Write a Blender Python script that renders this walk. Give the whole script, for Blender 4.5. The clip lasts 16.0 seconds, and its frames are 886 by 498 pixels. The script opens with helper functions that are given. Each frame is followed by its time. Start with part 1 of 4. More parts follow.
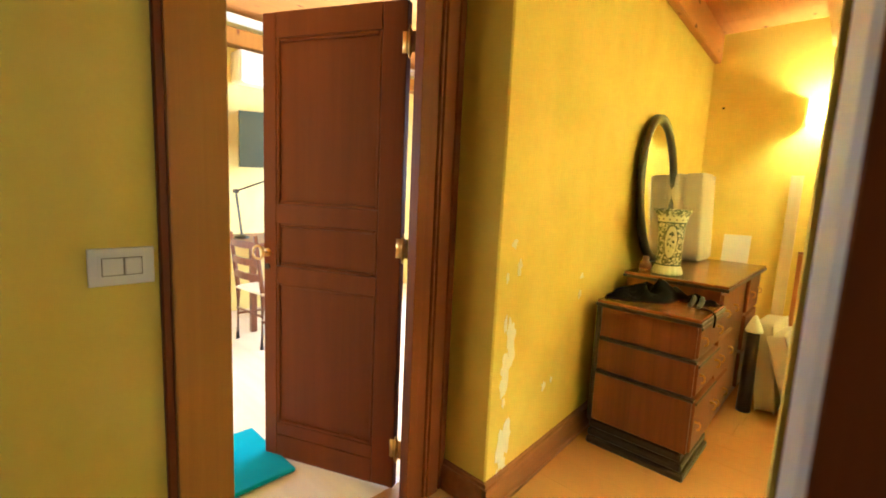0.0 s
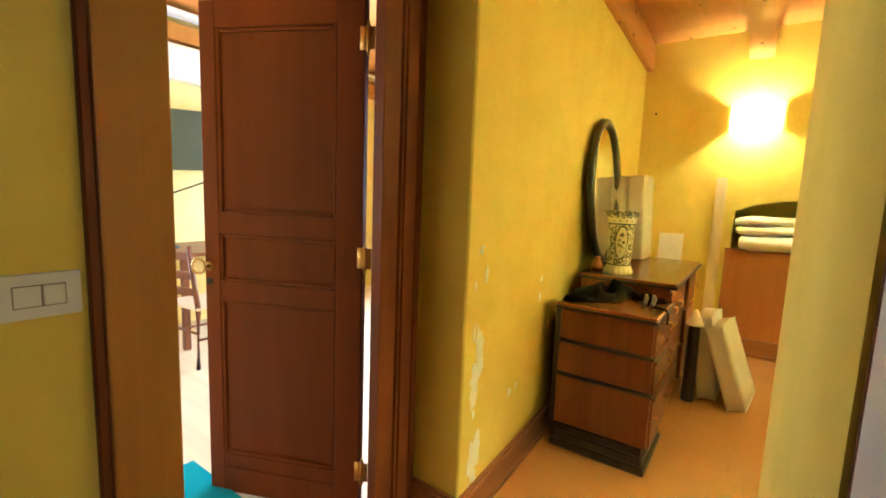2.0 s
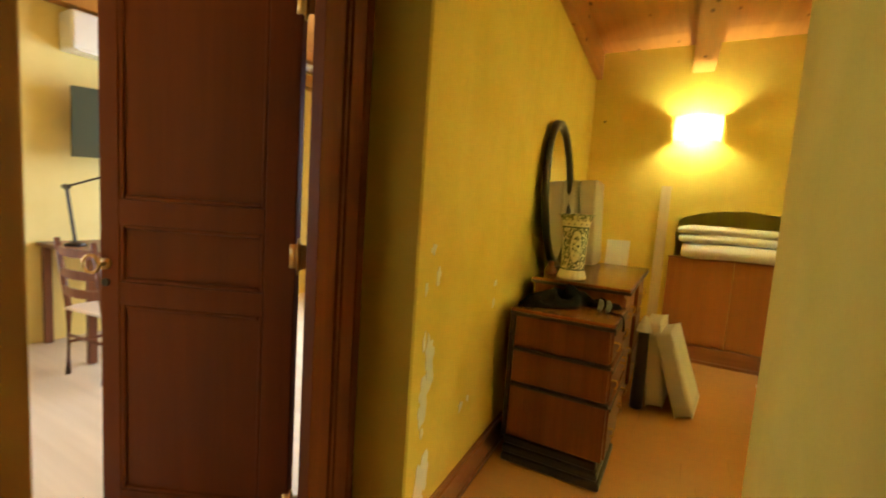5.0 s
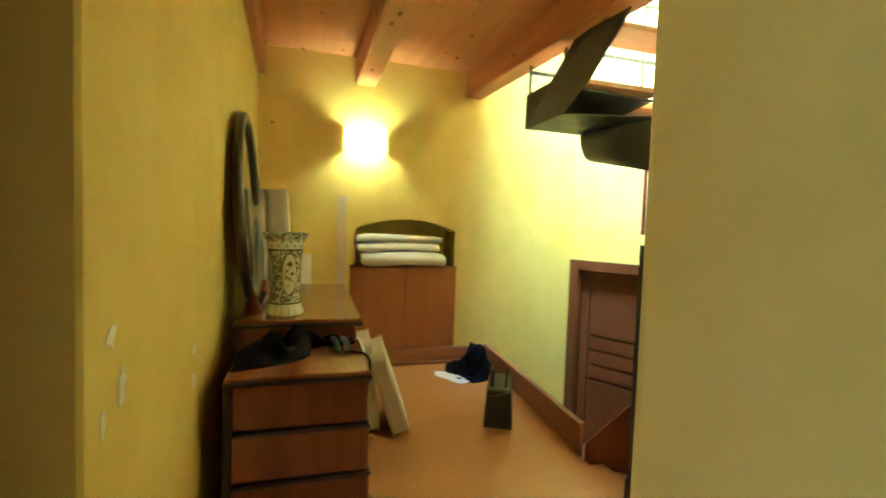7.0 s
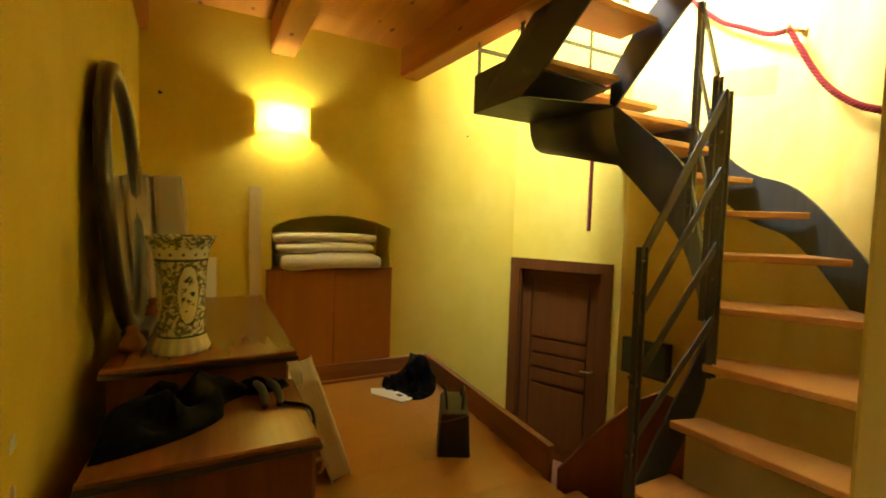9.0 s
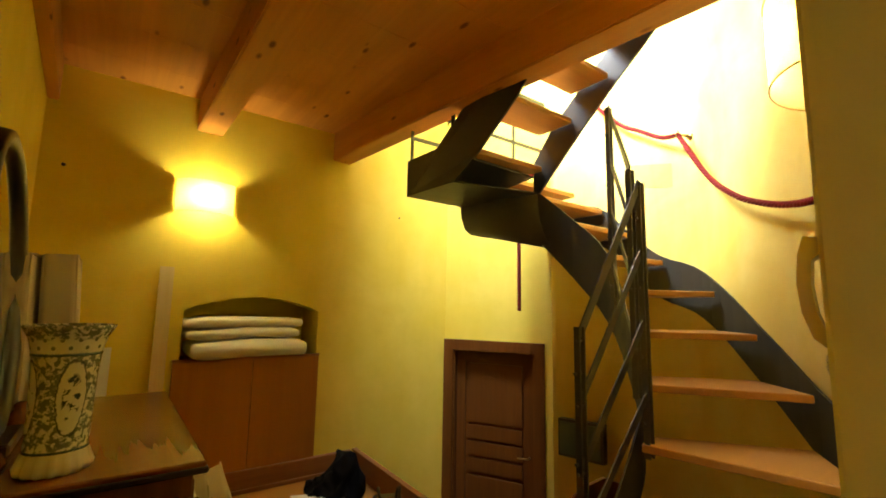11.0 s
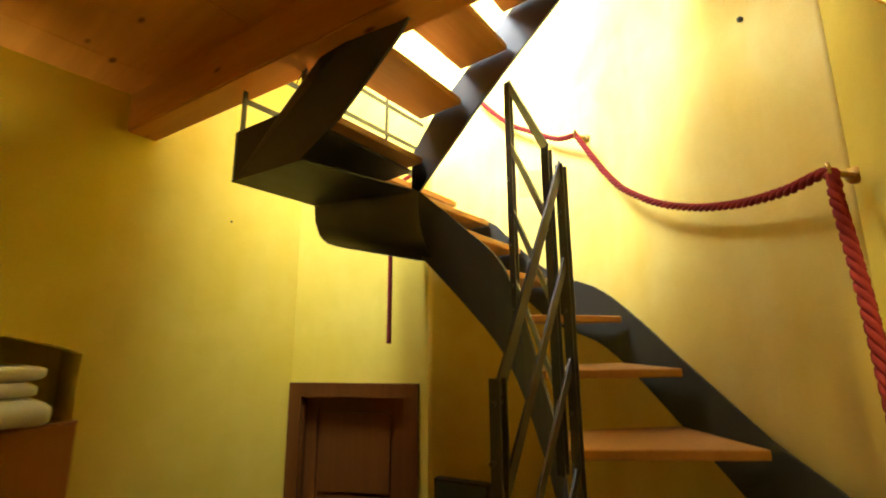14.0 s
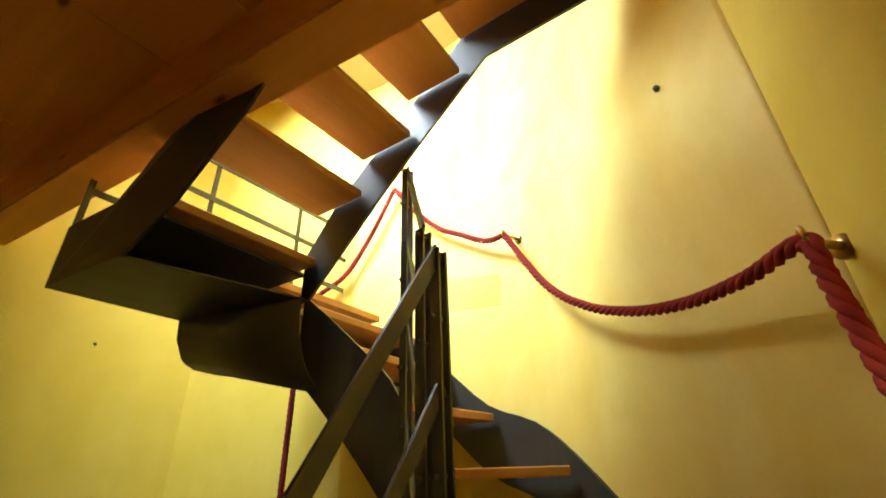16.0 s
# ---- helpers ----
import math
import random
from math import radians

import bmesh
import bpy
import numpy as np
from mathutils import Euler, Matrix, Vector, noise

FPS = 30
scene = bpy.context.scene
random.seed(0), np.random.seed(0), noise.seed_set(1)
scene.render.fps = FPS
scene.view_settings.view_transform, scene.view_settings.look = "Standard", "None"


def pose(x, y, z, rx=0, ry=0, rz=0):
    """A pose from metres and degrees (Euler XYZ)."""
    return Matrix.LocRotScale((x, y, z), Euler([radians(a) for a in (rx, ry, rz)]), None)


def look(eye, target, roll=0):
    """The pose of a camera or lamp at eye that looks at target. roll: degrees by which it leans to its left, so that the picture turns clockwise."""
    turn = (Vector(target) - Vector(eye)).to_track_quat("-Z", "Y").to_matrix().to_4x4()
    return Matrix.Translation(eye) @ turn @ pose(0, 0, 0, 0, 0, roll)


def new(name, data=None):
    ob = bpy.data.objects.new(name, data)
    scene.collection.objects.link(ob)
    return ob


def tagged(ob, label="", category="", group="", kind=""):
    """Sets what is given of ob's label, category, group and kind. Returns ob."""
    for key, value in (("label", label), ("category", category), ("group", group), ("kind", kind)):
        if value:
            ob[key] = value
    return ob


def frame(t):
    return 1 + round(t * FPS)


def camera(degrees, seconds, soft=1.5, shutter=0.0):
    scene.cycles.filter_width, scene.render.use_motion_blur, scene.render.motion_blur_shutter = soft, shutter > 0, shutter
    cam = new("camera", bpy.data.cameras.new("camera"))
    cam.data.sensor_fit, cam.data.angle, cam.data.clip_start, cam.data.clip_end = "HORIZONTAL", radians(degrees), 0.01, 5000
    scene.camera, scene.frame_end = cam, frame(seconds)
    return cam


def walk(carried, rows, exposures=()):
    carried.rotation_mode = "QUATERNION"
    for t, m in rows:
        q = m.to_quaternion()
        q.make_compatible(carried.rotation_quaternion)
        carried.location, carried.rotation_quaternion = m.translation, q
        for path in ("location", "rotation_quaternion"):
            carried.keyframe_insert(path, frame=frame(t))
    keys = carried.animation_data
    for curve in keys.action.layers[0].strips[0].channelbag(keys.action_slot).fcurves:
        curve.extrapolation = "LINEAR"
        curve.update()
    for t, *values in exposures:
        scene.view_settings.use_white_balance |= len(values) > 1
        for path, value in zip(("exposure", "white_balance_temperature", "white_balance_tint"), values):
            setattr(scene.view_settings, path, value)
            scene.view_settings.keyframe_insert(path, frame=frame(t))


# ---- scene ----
cam = camera(90.2, 16.0, soft=1.8, shutter=0.5)
PATH = [
    (0, (0.052, 0.645, 1.336), (-1.308, 2.092, 1.073), 2.7),
    (0.5, (-0.047, 0.623, 1.324), (-1.322, 2.149, 1.111), 2.0),
    (1, (-0.061, 0.653, 1.349), (-1.292, 2.213, 1.123), 2.4),
    (1.5, (-0.091, 0.637, 1.344), (-1.266, 2.24, 1.122), 2.0),
    (2, (-0.083, 0.643, 1.347), (-1.231, 2.263, 1.102), 2.2),
    (2.5, (-0.068, 0.671, 1.334), (-1.208, 2.276, 0.979), 2.8),
    (3, (-0.059, 0.706, 1.312), (-1.237, 2.229, 0.771), 3.1),
    (5.5, (-0.247, 0.873, 1.296), (-0.948, 2.743, 1.184), 2.0),
    (6, (-0.325, 1.076, 1.314), (-0.542, 3.061, 1.197), 2.6),
    (6.5, (-0.469, 1.177, 1.333), (-0.303, 3.167, 1.217), 2.2),
    (7, (-0.629, 1.275, 1.341), (-0.068, 3.193, 1.243), 2.0),
    (7.5, (-0.66, 1.394, 1.335), (0.076, 3.251, 1.243), 1.9),
    (8, (-0.611, 1.584, 1.346), (0.19, 3.413, 1.241), 1.6),
    (8.5, (-0.622, 1.702, 1.343), (0.164, 3.539, 1.242), 1.8),
    (9, (-0.659, 1.778, 1.353), (0.258, 3.551, 1.243), 1.8),
    (9.5, (-0.67, 1.816, 1.355), (0.386, 3.512, 1.28), 1.6),
    (10, (-0.679, 1.832, 1.359), (0.464, 3.468, 1.48), 1.1),
    (12.5, (-0.547, 1.948, 1.356), (0.642, 3.529, 1.654), 1.0),
    (13, (-0.374, 2.088, 1.373), (0.847, 3.647, 1.656), 0.8),
    (13.5, (-0.237, 2.266, 1.356), (1.138, 3.685, 1.666), 0.6),
    (14, (-0.104, 2.423, 1.386), (1.477, 3.585, 1.773), -0.3),
    (14.5, (0.102, 2.477, 1.401), (1.69, 3.574, 1.924), 0.1),
    (15, (0.343, 2.449, 1.44), (1.887, 3.507, 2.146), 0.6),
    (15.5, (0.469, 2.404, 1.463), (1.989, 3.412, 2.286), 0.3),
    (16, (0.502, 2.4, 1.471), (1.991, 3.38, 2.378), -1.9),
]
EXPOSURES = [
    (0, 1.15, 5200, 8), (1.0, 0.88, 5300, 8), (3.2, 0.78, 5400, 9), (5.5, -0.1, 5900, 8), (6, 0.25, 5300, 4), (6.5, 0.15, 5000, 4), (7, 0.0, 4400, 5), (7.5, -0.1, 4400, 5), (8, -0.3, 5300, 8),
    (8.5, -0.7, 6300, 12), (9, -0.95, 6900, 14), (10, -1.1, 7100, 14), (12.5, -1.1, 7000, 14), (14, -1.5, 7100, 13), (16, -1.85, 6500, 10),
]
walk(cam, [(t, look(eye, target, roll)) for t, eye, target, roll in PATH], EXPOSURES)

# ---------------------------------------------------------------- world, sky, lamps
world = bpy.data.worlds.new("sky")
scene.world = world
world.use_nodes = True
wn = world.node_tree.nodes
sky = wn.new("ShaderNodeTexSky")
sky.sky_type, sky.sun_disc = "NISHITA", False
sky.sun_elevation, sky.sun_rotation = radians(48), radians(200)
wn["Background"].inputs["Strength"].default_value = 0.12
world.node_tree.links.new(sky.outputs[0], wn["Background"].inputs["Color"])


def area_lamp(name, eye, target, sx, sy, watts, colour):
    data = bpy.data.lights.new(name, "AREA")
    data.shape, data.size, data.size_y, data.energy, data.color = "RECTANGLE", sx, sy, watts, colour
    ob = new(name, data)
    ob.matrix_world = look(eye, target)
    return ob


def bulb(name, at, watts, colour, radius=0.04):
    data = bpy.data.lights.new(name, "POINT")
    data.energy, data.color, data.shadow_soft_size = watts, colour, radius
    ob = new(name, data)
    ob.location = at
    return ob


DAY = (0.73, 0.87, 1.0)
WARM = (1.0, 0.93, 0.46)
area_lamp("skylight_daylight", (1.24, 4.25, 4.30), (2.35, 3.85, 3.25), 1.0, 0.75, 460, DAY).data.spread = radians(130)
area_lamp("skylight_daylight_north", (1.05, 4.72, 4.42), (1.90, 5.38, 1.9), 0.5, 0.4, 16, DAY).data.spread = radians(50)
area_lamp("room_window_daylight", (-2.9, 4.2, 1.6), (-2.9, 1.0, 0.7), 1.6, 1.6, 60, DAY)
# assumed unseen west window, added to light the passage's east wall
area_lamp("room_assumed_west_daylight", (-4.52, 0.7, 1.5), (0.0, 1.6, 1.15), 1.3, 1.2, 3, DAY)
# fill added inside the closed side room, standing in for an unseen window
area_lamp("side_room_fill", (2.3, 0.55, 1.5), (-0.2, 0.75, 1.2), 1.0, 1.2, 5, (1.0, 0.97, 0.90))
bulb("sconce_bulb_far", (-0.19, 5.352, 2.112), 40, WARM, 0.05)
bulb("sconce_bulb_near", (0.728, 2.192, 2.055), 75, WARM, 0.03)

# ---------------------------------------------------------------- materials


class Mat:
    """A small builder of node materials."""

    def __init__(self, name, rough=0.6, metal=0.0, spec=0.5):
        self.m = bpy.data.materials.new(name)
        self.m.use_nodes = True
        self.t = self.m.node_tree
        self.p = self.t.nodes["Principled BSDF"]
        self.p.inputs["Roughness"].default_value = rough
        self.p.inputs["Metallic"].default_value = metal
        self.p.inputs["Specular IOR Level"].default_value = spec
        self.co = self.t.nodes.new("ShaderNodeTexCoord").outputs["Object"]

    def n(self, kind, **values):
        node = self.t.nodes.new(kind)
        for key, value in values.items():
            node.inputs[key.replace("_", " ")].default_value = value
        return node

    def wire(self, a, b):
        self.t.links.new(a, b)

    def mapped(self, scale, spin=(0, 0, 0)):
        node = self.n("ShaderNodeMapping")
        node.inputs["Scale"].default_value = scale
        node.inputs["Rotation"].default_value = spin
        self.wire(self.co, node.inputs["Vector"])
        return node.outputs[0]

    def noise(self, scale, detail=4.0, rough=0.55, vec=None, dist=0.0):
        node = self.n("ShaderNodeTexNoise", Scale=scale, Detail=detail, Roughness=rough, Distortion=dist)
        self.wire(vec or self.co, node.inputs["Vector"])
        return node.outputs["Fac"]

    def ramp(self, fac, stops):
        node = self.t.nodes.new("ShaderNodeValToRGB")
        while len(node.color_ramp.elements) < len(stops):
            node.color_ramp.elements.new(0.5)
        for el, (at, col) in zip(node.color_ramp.elements, stops):
            el.position, el.color = at, (*col, 1)
        self.wire(fac, node.inputs[0])
        return node.outputs[0]

    def mix(self, fac, a, b, kind="MIX"):
        node = self.t.nodes.new("ShaderNodeMix")
        node.data_type, node.blend_type = "RGBA", kind
        for value, slot in ((fac, 0), (a, 6), (b, 7)):
            if isinstance(value, (int, float)):
                node.inputs[slot].default_value = value
            elif isinstance(value, tuple):
                node.inputs[slot].default_value = (*value, 1)
            else:
                self.wire(value, node.inputs[slot])
        return node.outputs[2]

    def colour(self, out):
        if isinstance(out, tuple):
            self.p.inputs["Base Color"].default_value = (*out, 1)
        else:
            self.wire(out, self.p.inputs["Base Color"])
        return self

    def rough(self, out, lo, hi):
        node = self.n("ShaderNodeMapRange", To_Min=lo, To_Max=hi)
        self.wire(out, node.inputs[0])
        self.wire(node.outputs[0], self.p.inputs["Roughness"])
        return self

    def bump(self, out, strength=0.2, distance=0.01):
        node = self.n("ShaderNodeBump", Strength=strength, Distance=distance)
        self.wire(out, node.inputs["Height"])
        self.wire(node.outputs[0], self.p.inputs["Normal"])
        return self


def plaster(name, a, b):
    """Brushed paint over plaster: soft clouds, vertical streaks, small stains and a fine grain."""
    m = Mat(name, 0.62, spec=0.35)
    fine = m.noise(45, 4)
    stain = m.noise(5, 6, 0.6)
    cloud = m.ramp(m.noise(1.7, 5, 0.55, None, 0.7), [(0.36, (0, 0, 0)), (0.66, (1, 1, 1))])
    streak = m.ramp(m.noise(1.0, 3, 0.5, m.mapped((5.5, 5.5, 0.7)), 0.4), [(0.35, (0, 0, 0)), (0.7, (1, 1, 1))])
    col = m.mix(m.mix(0.35, cloud, streak), a, b)
    col = m.mix(m.ramp(stain, [(0.45, (0, 0, 0)), (0.75, (0.3, 0.3, 0.3))]), col, tuple(c * 0.86 for c in a))
    m.colour(col).rough(stain, 0.5, 0.75).bump(m.mix(0.5, fine, m.noise(9, 5)), 0.3, 0.004)
    return m.m


def wood(name, a, b, axis=0, rough=(0.3, 0.5), scale=1.0, knots=None, vary=0.0, coat=0.0, bump=0.08, broadly=0.6, spec=0.28):
    """Straight-grained wood, its grain along x, y or z; knots: their colour."""
    m = Mat(name, 0.4, spec=spec)
    s = [38 * scale] * 3
    s[axis] = 1.6 * scale
    g = m.noise(1.0, 6, 0.6, m.mapped(s), 0.6)
    s2 = [7 * scale] * 3
    s2[axis] = 0.5 * scale
    broad = m.noise(1.0, 3, 0.5, m.mapped(s2), 0.8)
    col = m.mix(m.ramp(g, [(0.3, (0, 0, 0)), (0.7, (1, 1, 1))]), a, b)
    col = m.mix(m.ramp(broad, [(0.35, (0, 0, 0)), (0.75, (broadly, broadly, broadly))]), col, tuple(c * 0.72 for c in a))
    if knots:
        v = m.n("ShaderNodeTexVoronoi", Scale=1.0)
        k = [7.5, 7.5, 7.5]
        k[axis] = 3.2
        m.wire(m.mapped(k), v.inputs["Vector"])
        spot = m.ramp(v.outputs["Distance"], [(0.07, (1, 1, 1)), (0.15, (0, 0, 0))])
        col = m.mix(spot, col, knots)
    if vary:
        info = m.t.nodes.new("ShaderNodeObjectInfo")
        col = m.mix(m.ramp(info.outputs["Random"], [(0, (0, 0, 0)), (1, (vary, vary, vary))]), col, tuple(c * 0.62 for c in a))
    m.colour(col).rough(g, *rough).bump(g, bump, 0.003)
    m.p.inputs["Coat Weight"].default_value = coat
    m.p.inputs["Coat Roughness"].default_value = 0.25
    return m.m


def plain(name, col, rough=0.5, metal=0.0, vary=0.15, scale=14, bump=0.05):
    m = Mat(name, rough, metal)
    f = m.noise(scale, 5)
    m.colour(m.mix(f, tuple(c * (1 - vary) for c in col), tuple(min(1, c * (1 + vary)) for c in col)))
    m.rough(f, rough * 0.8, min(1, rough * 1.2)).bump(m.noise(scale * 6, 3), bump, 0.002)
    return m.m


def cloth(name, col, weave=260, vary=0.12, bump=0.3):
    m = Mat(name, 0.92, spec=0.1)
    f = m.noise(7, 4)
    m.colour(m.mix(f, tuple(c * (1 - vary) for c in col), col))
    m.bump(m.mix(0.5, m.noise(weave, 2), f), bump, 0.004)
    m.p.inputs["Sheen Weight"].default_value = 0.0
    return m.m


YELLOW = plaster("yellow_plaster", (0.77, 0.580, 0.064), (0.83, 0.648, 0.112))
STAIRWALL = plaster("stair_wall_plaster", (0.80, 0.560, 0.085), (0.86, 0.685, 0.20))
CREAM = plaster("pale_plaster", (0.78, 0.62, 0.22), (0.82, 0.67, 0.28))
BARE = plain("bare_plaster", (0.86, 0.83, 0.76), 0.85, vary=0.1, scale=30)
LAMINATE = wood("floor_laminate", (0.46, 0.225, 0.058), (0.475, 0.236, 0.063), 0, (0.2, 0.3), 0.45, vary=0.07, bump=0.006, broadly=0.10)
PALE_FLOOR = wood("pale_laminate", (0.70, 0.55, 0.38), (0.76, 0.62, 0.45), 0, (0.25, 0.4), 0.7, bump=0.03)
PINE = wood("pine_boards", (0.56, 0.235, 0.05), (0.64, 0.29, 0.07), 1, (0.4, 0.6), 0.8, (0.16, 0.05, 0.015))
PINE_X = wood("pine_trim_upright", (0.41, 0.175, 0.028), (0.47, 0.215, 0.038), 2, (0.35, 0.5), 0.8, (0.18, 0.06, 0.02))
DOORWOOD = wood("stained_door_wood", (0.150, 0.033, 0.006), (0.175, 0.041, 0.008), 2, (0.4, 0.5), 0.9, spec=0.2)
FRAMEWOOD = wood("stained_frame_wood", (0.165, 0.042, 0.008), (0.20, 0.054, 0.011), 2, (0.4, 0.5), 0.9, spec=0.22)
SKIRT = wood("skirting_wood", (0.24, 0.09, 0.03), (0.32, 0.13, 0.045), 1, (0.35, 0.5), 0.9)
SKIRT_X = wood("skirting_wood_across", (0.24, 0.09, 0.03), (0.32, 0.13, 0.045), 0, (0.35, 0.5), 0.9)
PANEL = wood("cherry_panel", (0.36, 0.132, 0.022), (0.41, 0.155, 0.028), 2, (0.4, 0.55), 0.5)
VENEER = wood("walnut_veneer", (0.14, 0.040, 0.008), (0.23, 0.075, 0.016), 2, (0.3, 0.45), 0.6, coat=0.06)
TOPWOOD = wood("walnut_top", (0.19, 0.066, 0.02), (0.27, 0.10, 0.033), 1, (0.14, 0.28), 0.6, coat=0.15)
DARKWOOD = plain("ebonised_wood", (0.025, 0.013, 0.008), 0.35, scale=30)
TREADWOOD = wood("beech_tread", (0.45, 0.21, 0.055), (0.51, 0.26, 0.075), 0, (0.3, 0.45), 0.8)
STEEL = plain("dark_painted_steel", (0.029, 0.025, 0.017), 0.5, 0.1, 0.25, 9)
RAILSTEEL = plain("grey_green_steel", (0.075, 0.07, 0.055), 0.4, 0.5, 0.2, 20)
BRASS = plain("brass", (0.50, 0.31, 0.09), 0.33, 1.0, 0.1)
WHITE = plain("white_plastic", (0.78, 0.76, 0.72), 0.35, vary=0.04)
PAINT = plain("white_trim_paint", (0.78, 0.77, 0.76), 0.3, vary=0.05)
BEIGE = plain("beige_plastic", (0.60, 0.45, 0.16), 0.4, vary=0.06)
FOAM = cloth("cushion_cloth", (0.64, 0.56, 0.48))
PALEBOARD = wood("pale_board", (0.72, 0.55, 0.28), (0.78, 0.62, 0.34), 2, (0.5, 0.65), 0.8)
SMALLDOOR = wood("dark_stained_small_door", (0.115, 0.036, 0.006), (0.15, 0.050, 0.009), 2, (0.4, 0.52), 0.9, spec=0.2)
LINEN = cloth("white_blanket", (0.84, 0.80, 0.72), 120)
BLACKCLOTH = cloth("black_cloth", (0.003, 0.003, 0.003), 260, 0.12, 0.15)
NAVY = cloth("dark_jacket_cloth", (0.007, 0.007, 0.009))
LEATHER = plain("dark_leather", (0.014, 0.008, 0.006), 0.5, scale=40, bump=0.3)
TEAL = cloth("teal_rug", (0.02, 0.30, 0.40), 90, 0.3, 0.6)
ROPE = cloth("red_rope", (0.30, 0.035, 0.035), 200, 0.3, 0.5)
CHAIRWOOD = wood("chair_wood", (0.15, 0.055, 0.03), (0.22, 0.085, 0.045), 2, (0.3, 0.45))
PAPER = plain("white_paper", (0.8, 0.78, 0.74), 0.8, vary=0.04)
GLOVE = plain("dark_grey_rubber", (0.03, 0.032, 0.033), 0.6, vary=0.2)
SCREEN = plain("dull_screen", (0.05, 0.065, 0.045), 0.5, vary=0.1)


def mirror_material():
    m = Mat("mirror_glass", 0.03, 1.0)
    return m.colour((0.86, 0.88, 0.86)).m


def vase_material():
    m = Mat("painted_faience", 0.16)
    sep = m.n("ShaderNodeSeparateXYZ")
    m.wire(m.co, sep.inputs[0])
    glaze = (0.82, 0.81, 0.74)
    ink, green = (0.03, 0.05, 0.07), (0.06, 0.085, 0.07)

    def op(kind, a, b=None):
        node = m.t.nodes.new("ShaderNodeMath")
        node.operation = kind
        for value, slot in ((a, 0), (b, 1)):
            if isinstance(value, (int, float)):
                node.inputs[slot].default_value = value
            elif value is not None:
                m.wire(value, node.inputs[slot])
        return node.outputs[0]

    turn = op("ARCTAN2", sep.outputs["Y"], sep.outputs["X"])
    z = sep.outputs["Z"]
    # four oval cartouches round the body
    u = op("SUBTRACT", op("FRACT", op("MULTIPLY", op("ADD", turn, 3.6), 4 / (2 * math.pi))), 0.5)
    oval = op("ADD", op("POWER", op("DIVIDE", op("ABSOLUTE", u), 0.30), 2.0), op("POWER", op("ABSOLUTE", op("DIVIDE", op("SUBTRACT", z, 0.195), 0.10)), 2.0))
    scroll = m.noise(55, 2, 0.5, None, 0.8)
    ring = op("ADD", oval, op("MULTIPLY", op("SUBTRACT", scroll, 0.5), 0.5))
    border = m.ramp(ring, [(0.80, (0, 0, 0)), (0.86, (1, 1, 1)), (0.98, (1, 1, 1)), (1.0, (0.35, 0.35, 0.35))])
    dense = m.ramp(m.noise(75, 3, 0.55, None, 0.4), [(0.44, (0.05, 0.05, 0.05)), (0.52, (1, 1, 1))])
    outside = m.ramp(oval, [(0.92, (0, 0, 0)), (1.0, (1, 1, 1))])
    sprig = m.ramp(m.noise(48, 3, 0.55, None, 0.5), [(0.53, (0, 0, 0)), (0.58, (1, 1, 1))])
    core = m.ramp(oval, [(0.30, (1, 1, 1)), (0.45, (0, 0, 0))])
    col = m.mix(op("MULTIPLY", sprig, core), glaze, ink)
    col = m.mix(op("MULTIPLY", op("MULTIPLY", dense, outside), 0.85), col, green)
    line = m.ramp(op("ABSOLUTE", op("SUBTRACT", ring, 0.95)), [(0.05, (1, 1, 1)), (0.12, (0, 0, 0))])
    col = m.mix(op("MULTIPLY", line, 0.9), col, ink)
    # dotted band under the rim
    dots = op("MULTIPLY", op("SINE", op("MULTIPLY", turn, 14.0)), op("SINE", op("MULTIPLY", z, 150.0)))
    band = m.mix(m.ramp(dots, [(0.6, (0, 0, 0)), (0.75, (0.8, 0.8, 0.8))]), glaze, ink)
    upper = m.ramp(z, [(0.0, (0, 0, 0)), (0.308, (0, 0, 0)), (0.312, (1, 1, 1)), (0.345, (1, 1, 1)), (0.349, (0, 0, 0))])
    col = m.mix(upper, col, band)
    foot = m.ramp(z, [(0.056, (1, 1, 1)), (0.062, (0, 0, 0))])
    m.colour(m.mix(foot, col, glaze))
    return m.m


def shade_material():
    m = Mat("lamp_shade_card", 0.8)
    m.colour(m.mix(m.noise(120, 3), (0.80, 0.66, 0.38), (0.86, 0.72, 0.44)))
    m.p.inputs["Transmission Weight"].default_value = 0.0
    tr = m.t.nodes.new("ShaderNodeBsdfTranslucent")
    tr.inputs["Color"].default_value = (0.44, 0.345, 0.14, 1)
    mixer = m.t.nodes.new("ShaderNodeMixShader")
    mixer.inputs[0].default_value = 0.9
    m.wire(m.p.outputs[0], mixer.inputs[1])
    m.wire(tr.outputs[0], mixer.inputs[2])
    m.wire(mixer.outputs[0], m.t.nodes["Material Output"].inputs["Surface"])
    return m.m


def glow(name, colour, strength):
    m = Mat(name)
    m.colour((0.0, 0.0, 0.0))
    m.p.inputs["Emission Color"].default_value = (*colour, 1)
    m.p.inputs["Emission Strength"].default_value = strength
    return m.m


OVERCAST = glow("bright_overcast_sky", (0.93, 0.97, 1.0), 9.0)
MIRROR, FAIENCE, SHADE = mirror_material(), vase_material(), shade_material()

# ---------------------------------------------------------------- mesh helpers


def mesh(name, bm, material, smooth=False):
    bmesh.ops.recalc_face_normals(bm, faces=bm.faces)
    data = bpy.data.meshes.new(name)
    bm.to_mesh(data)
    bm.free()
    data.materials.append(material)
    for p in data.polygons:
        p.use_smooth = smooth
    return data


def part(name, bm, material, parent, label="", smooth=False):
    ob = new(name, mesh(name, bm, material, smooth))
    ob.parent = parent
    if label:
        ob["label"] = label
    return ob


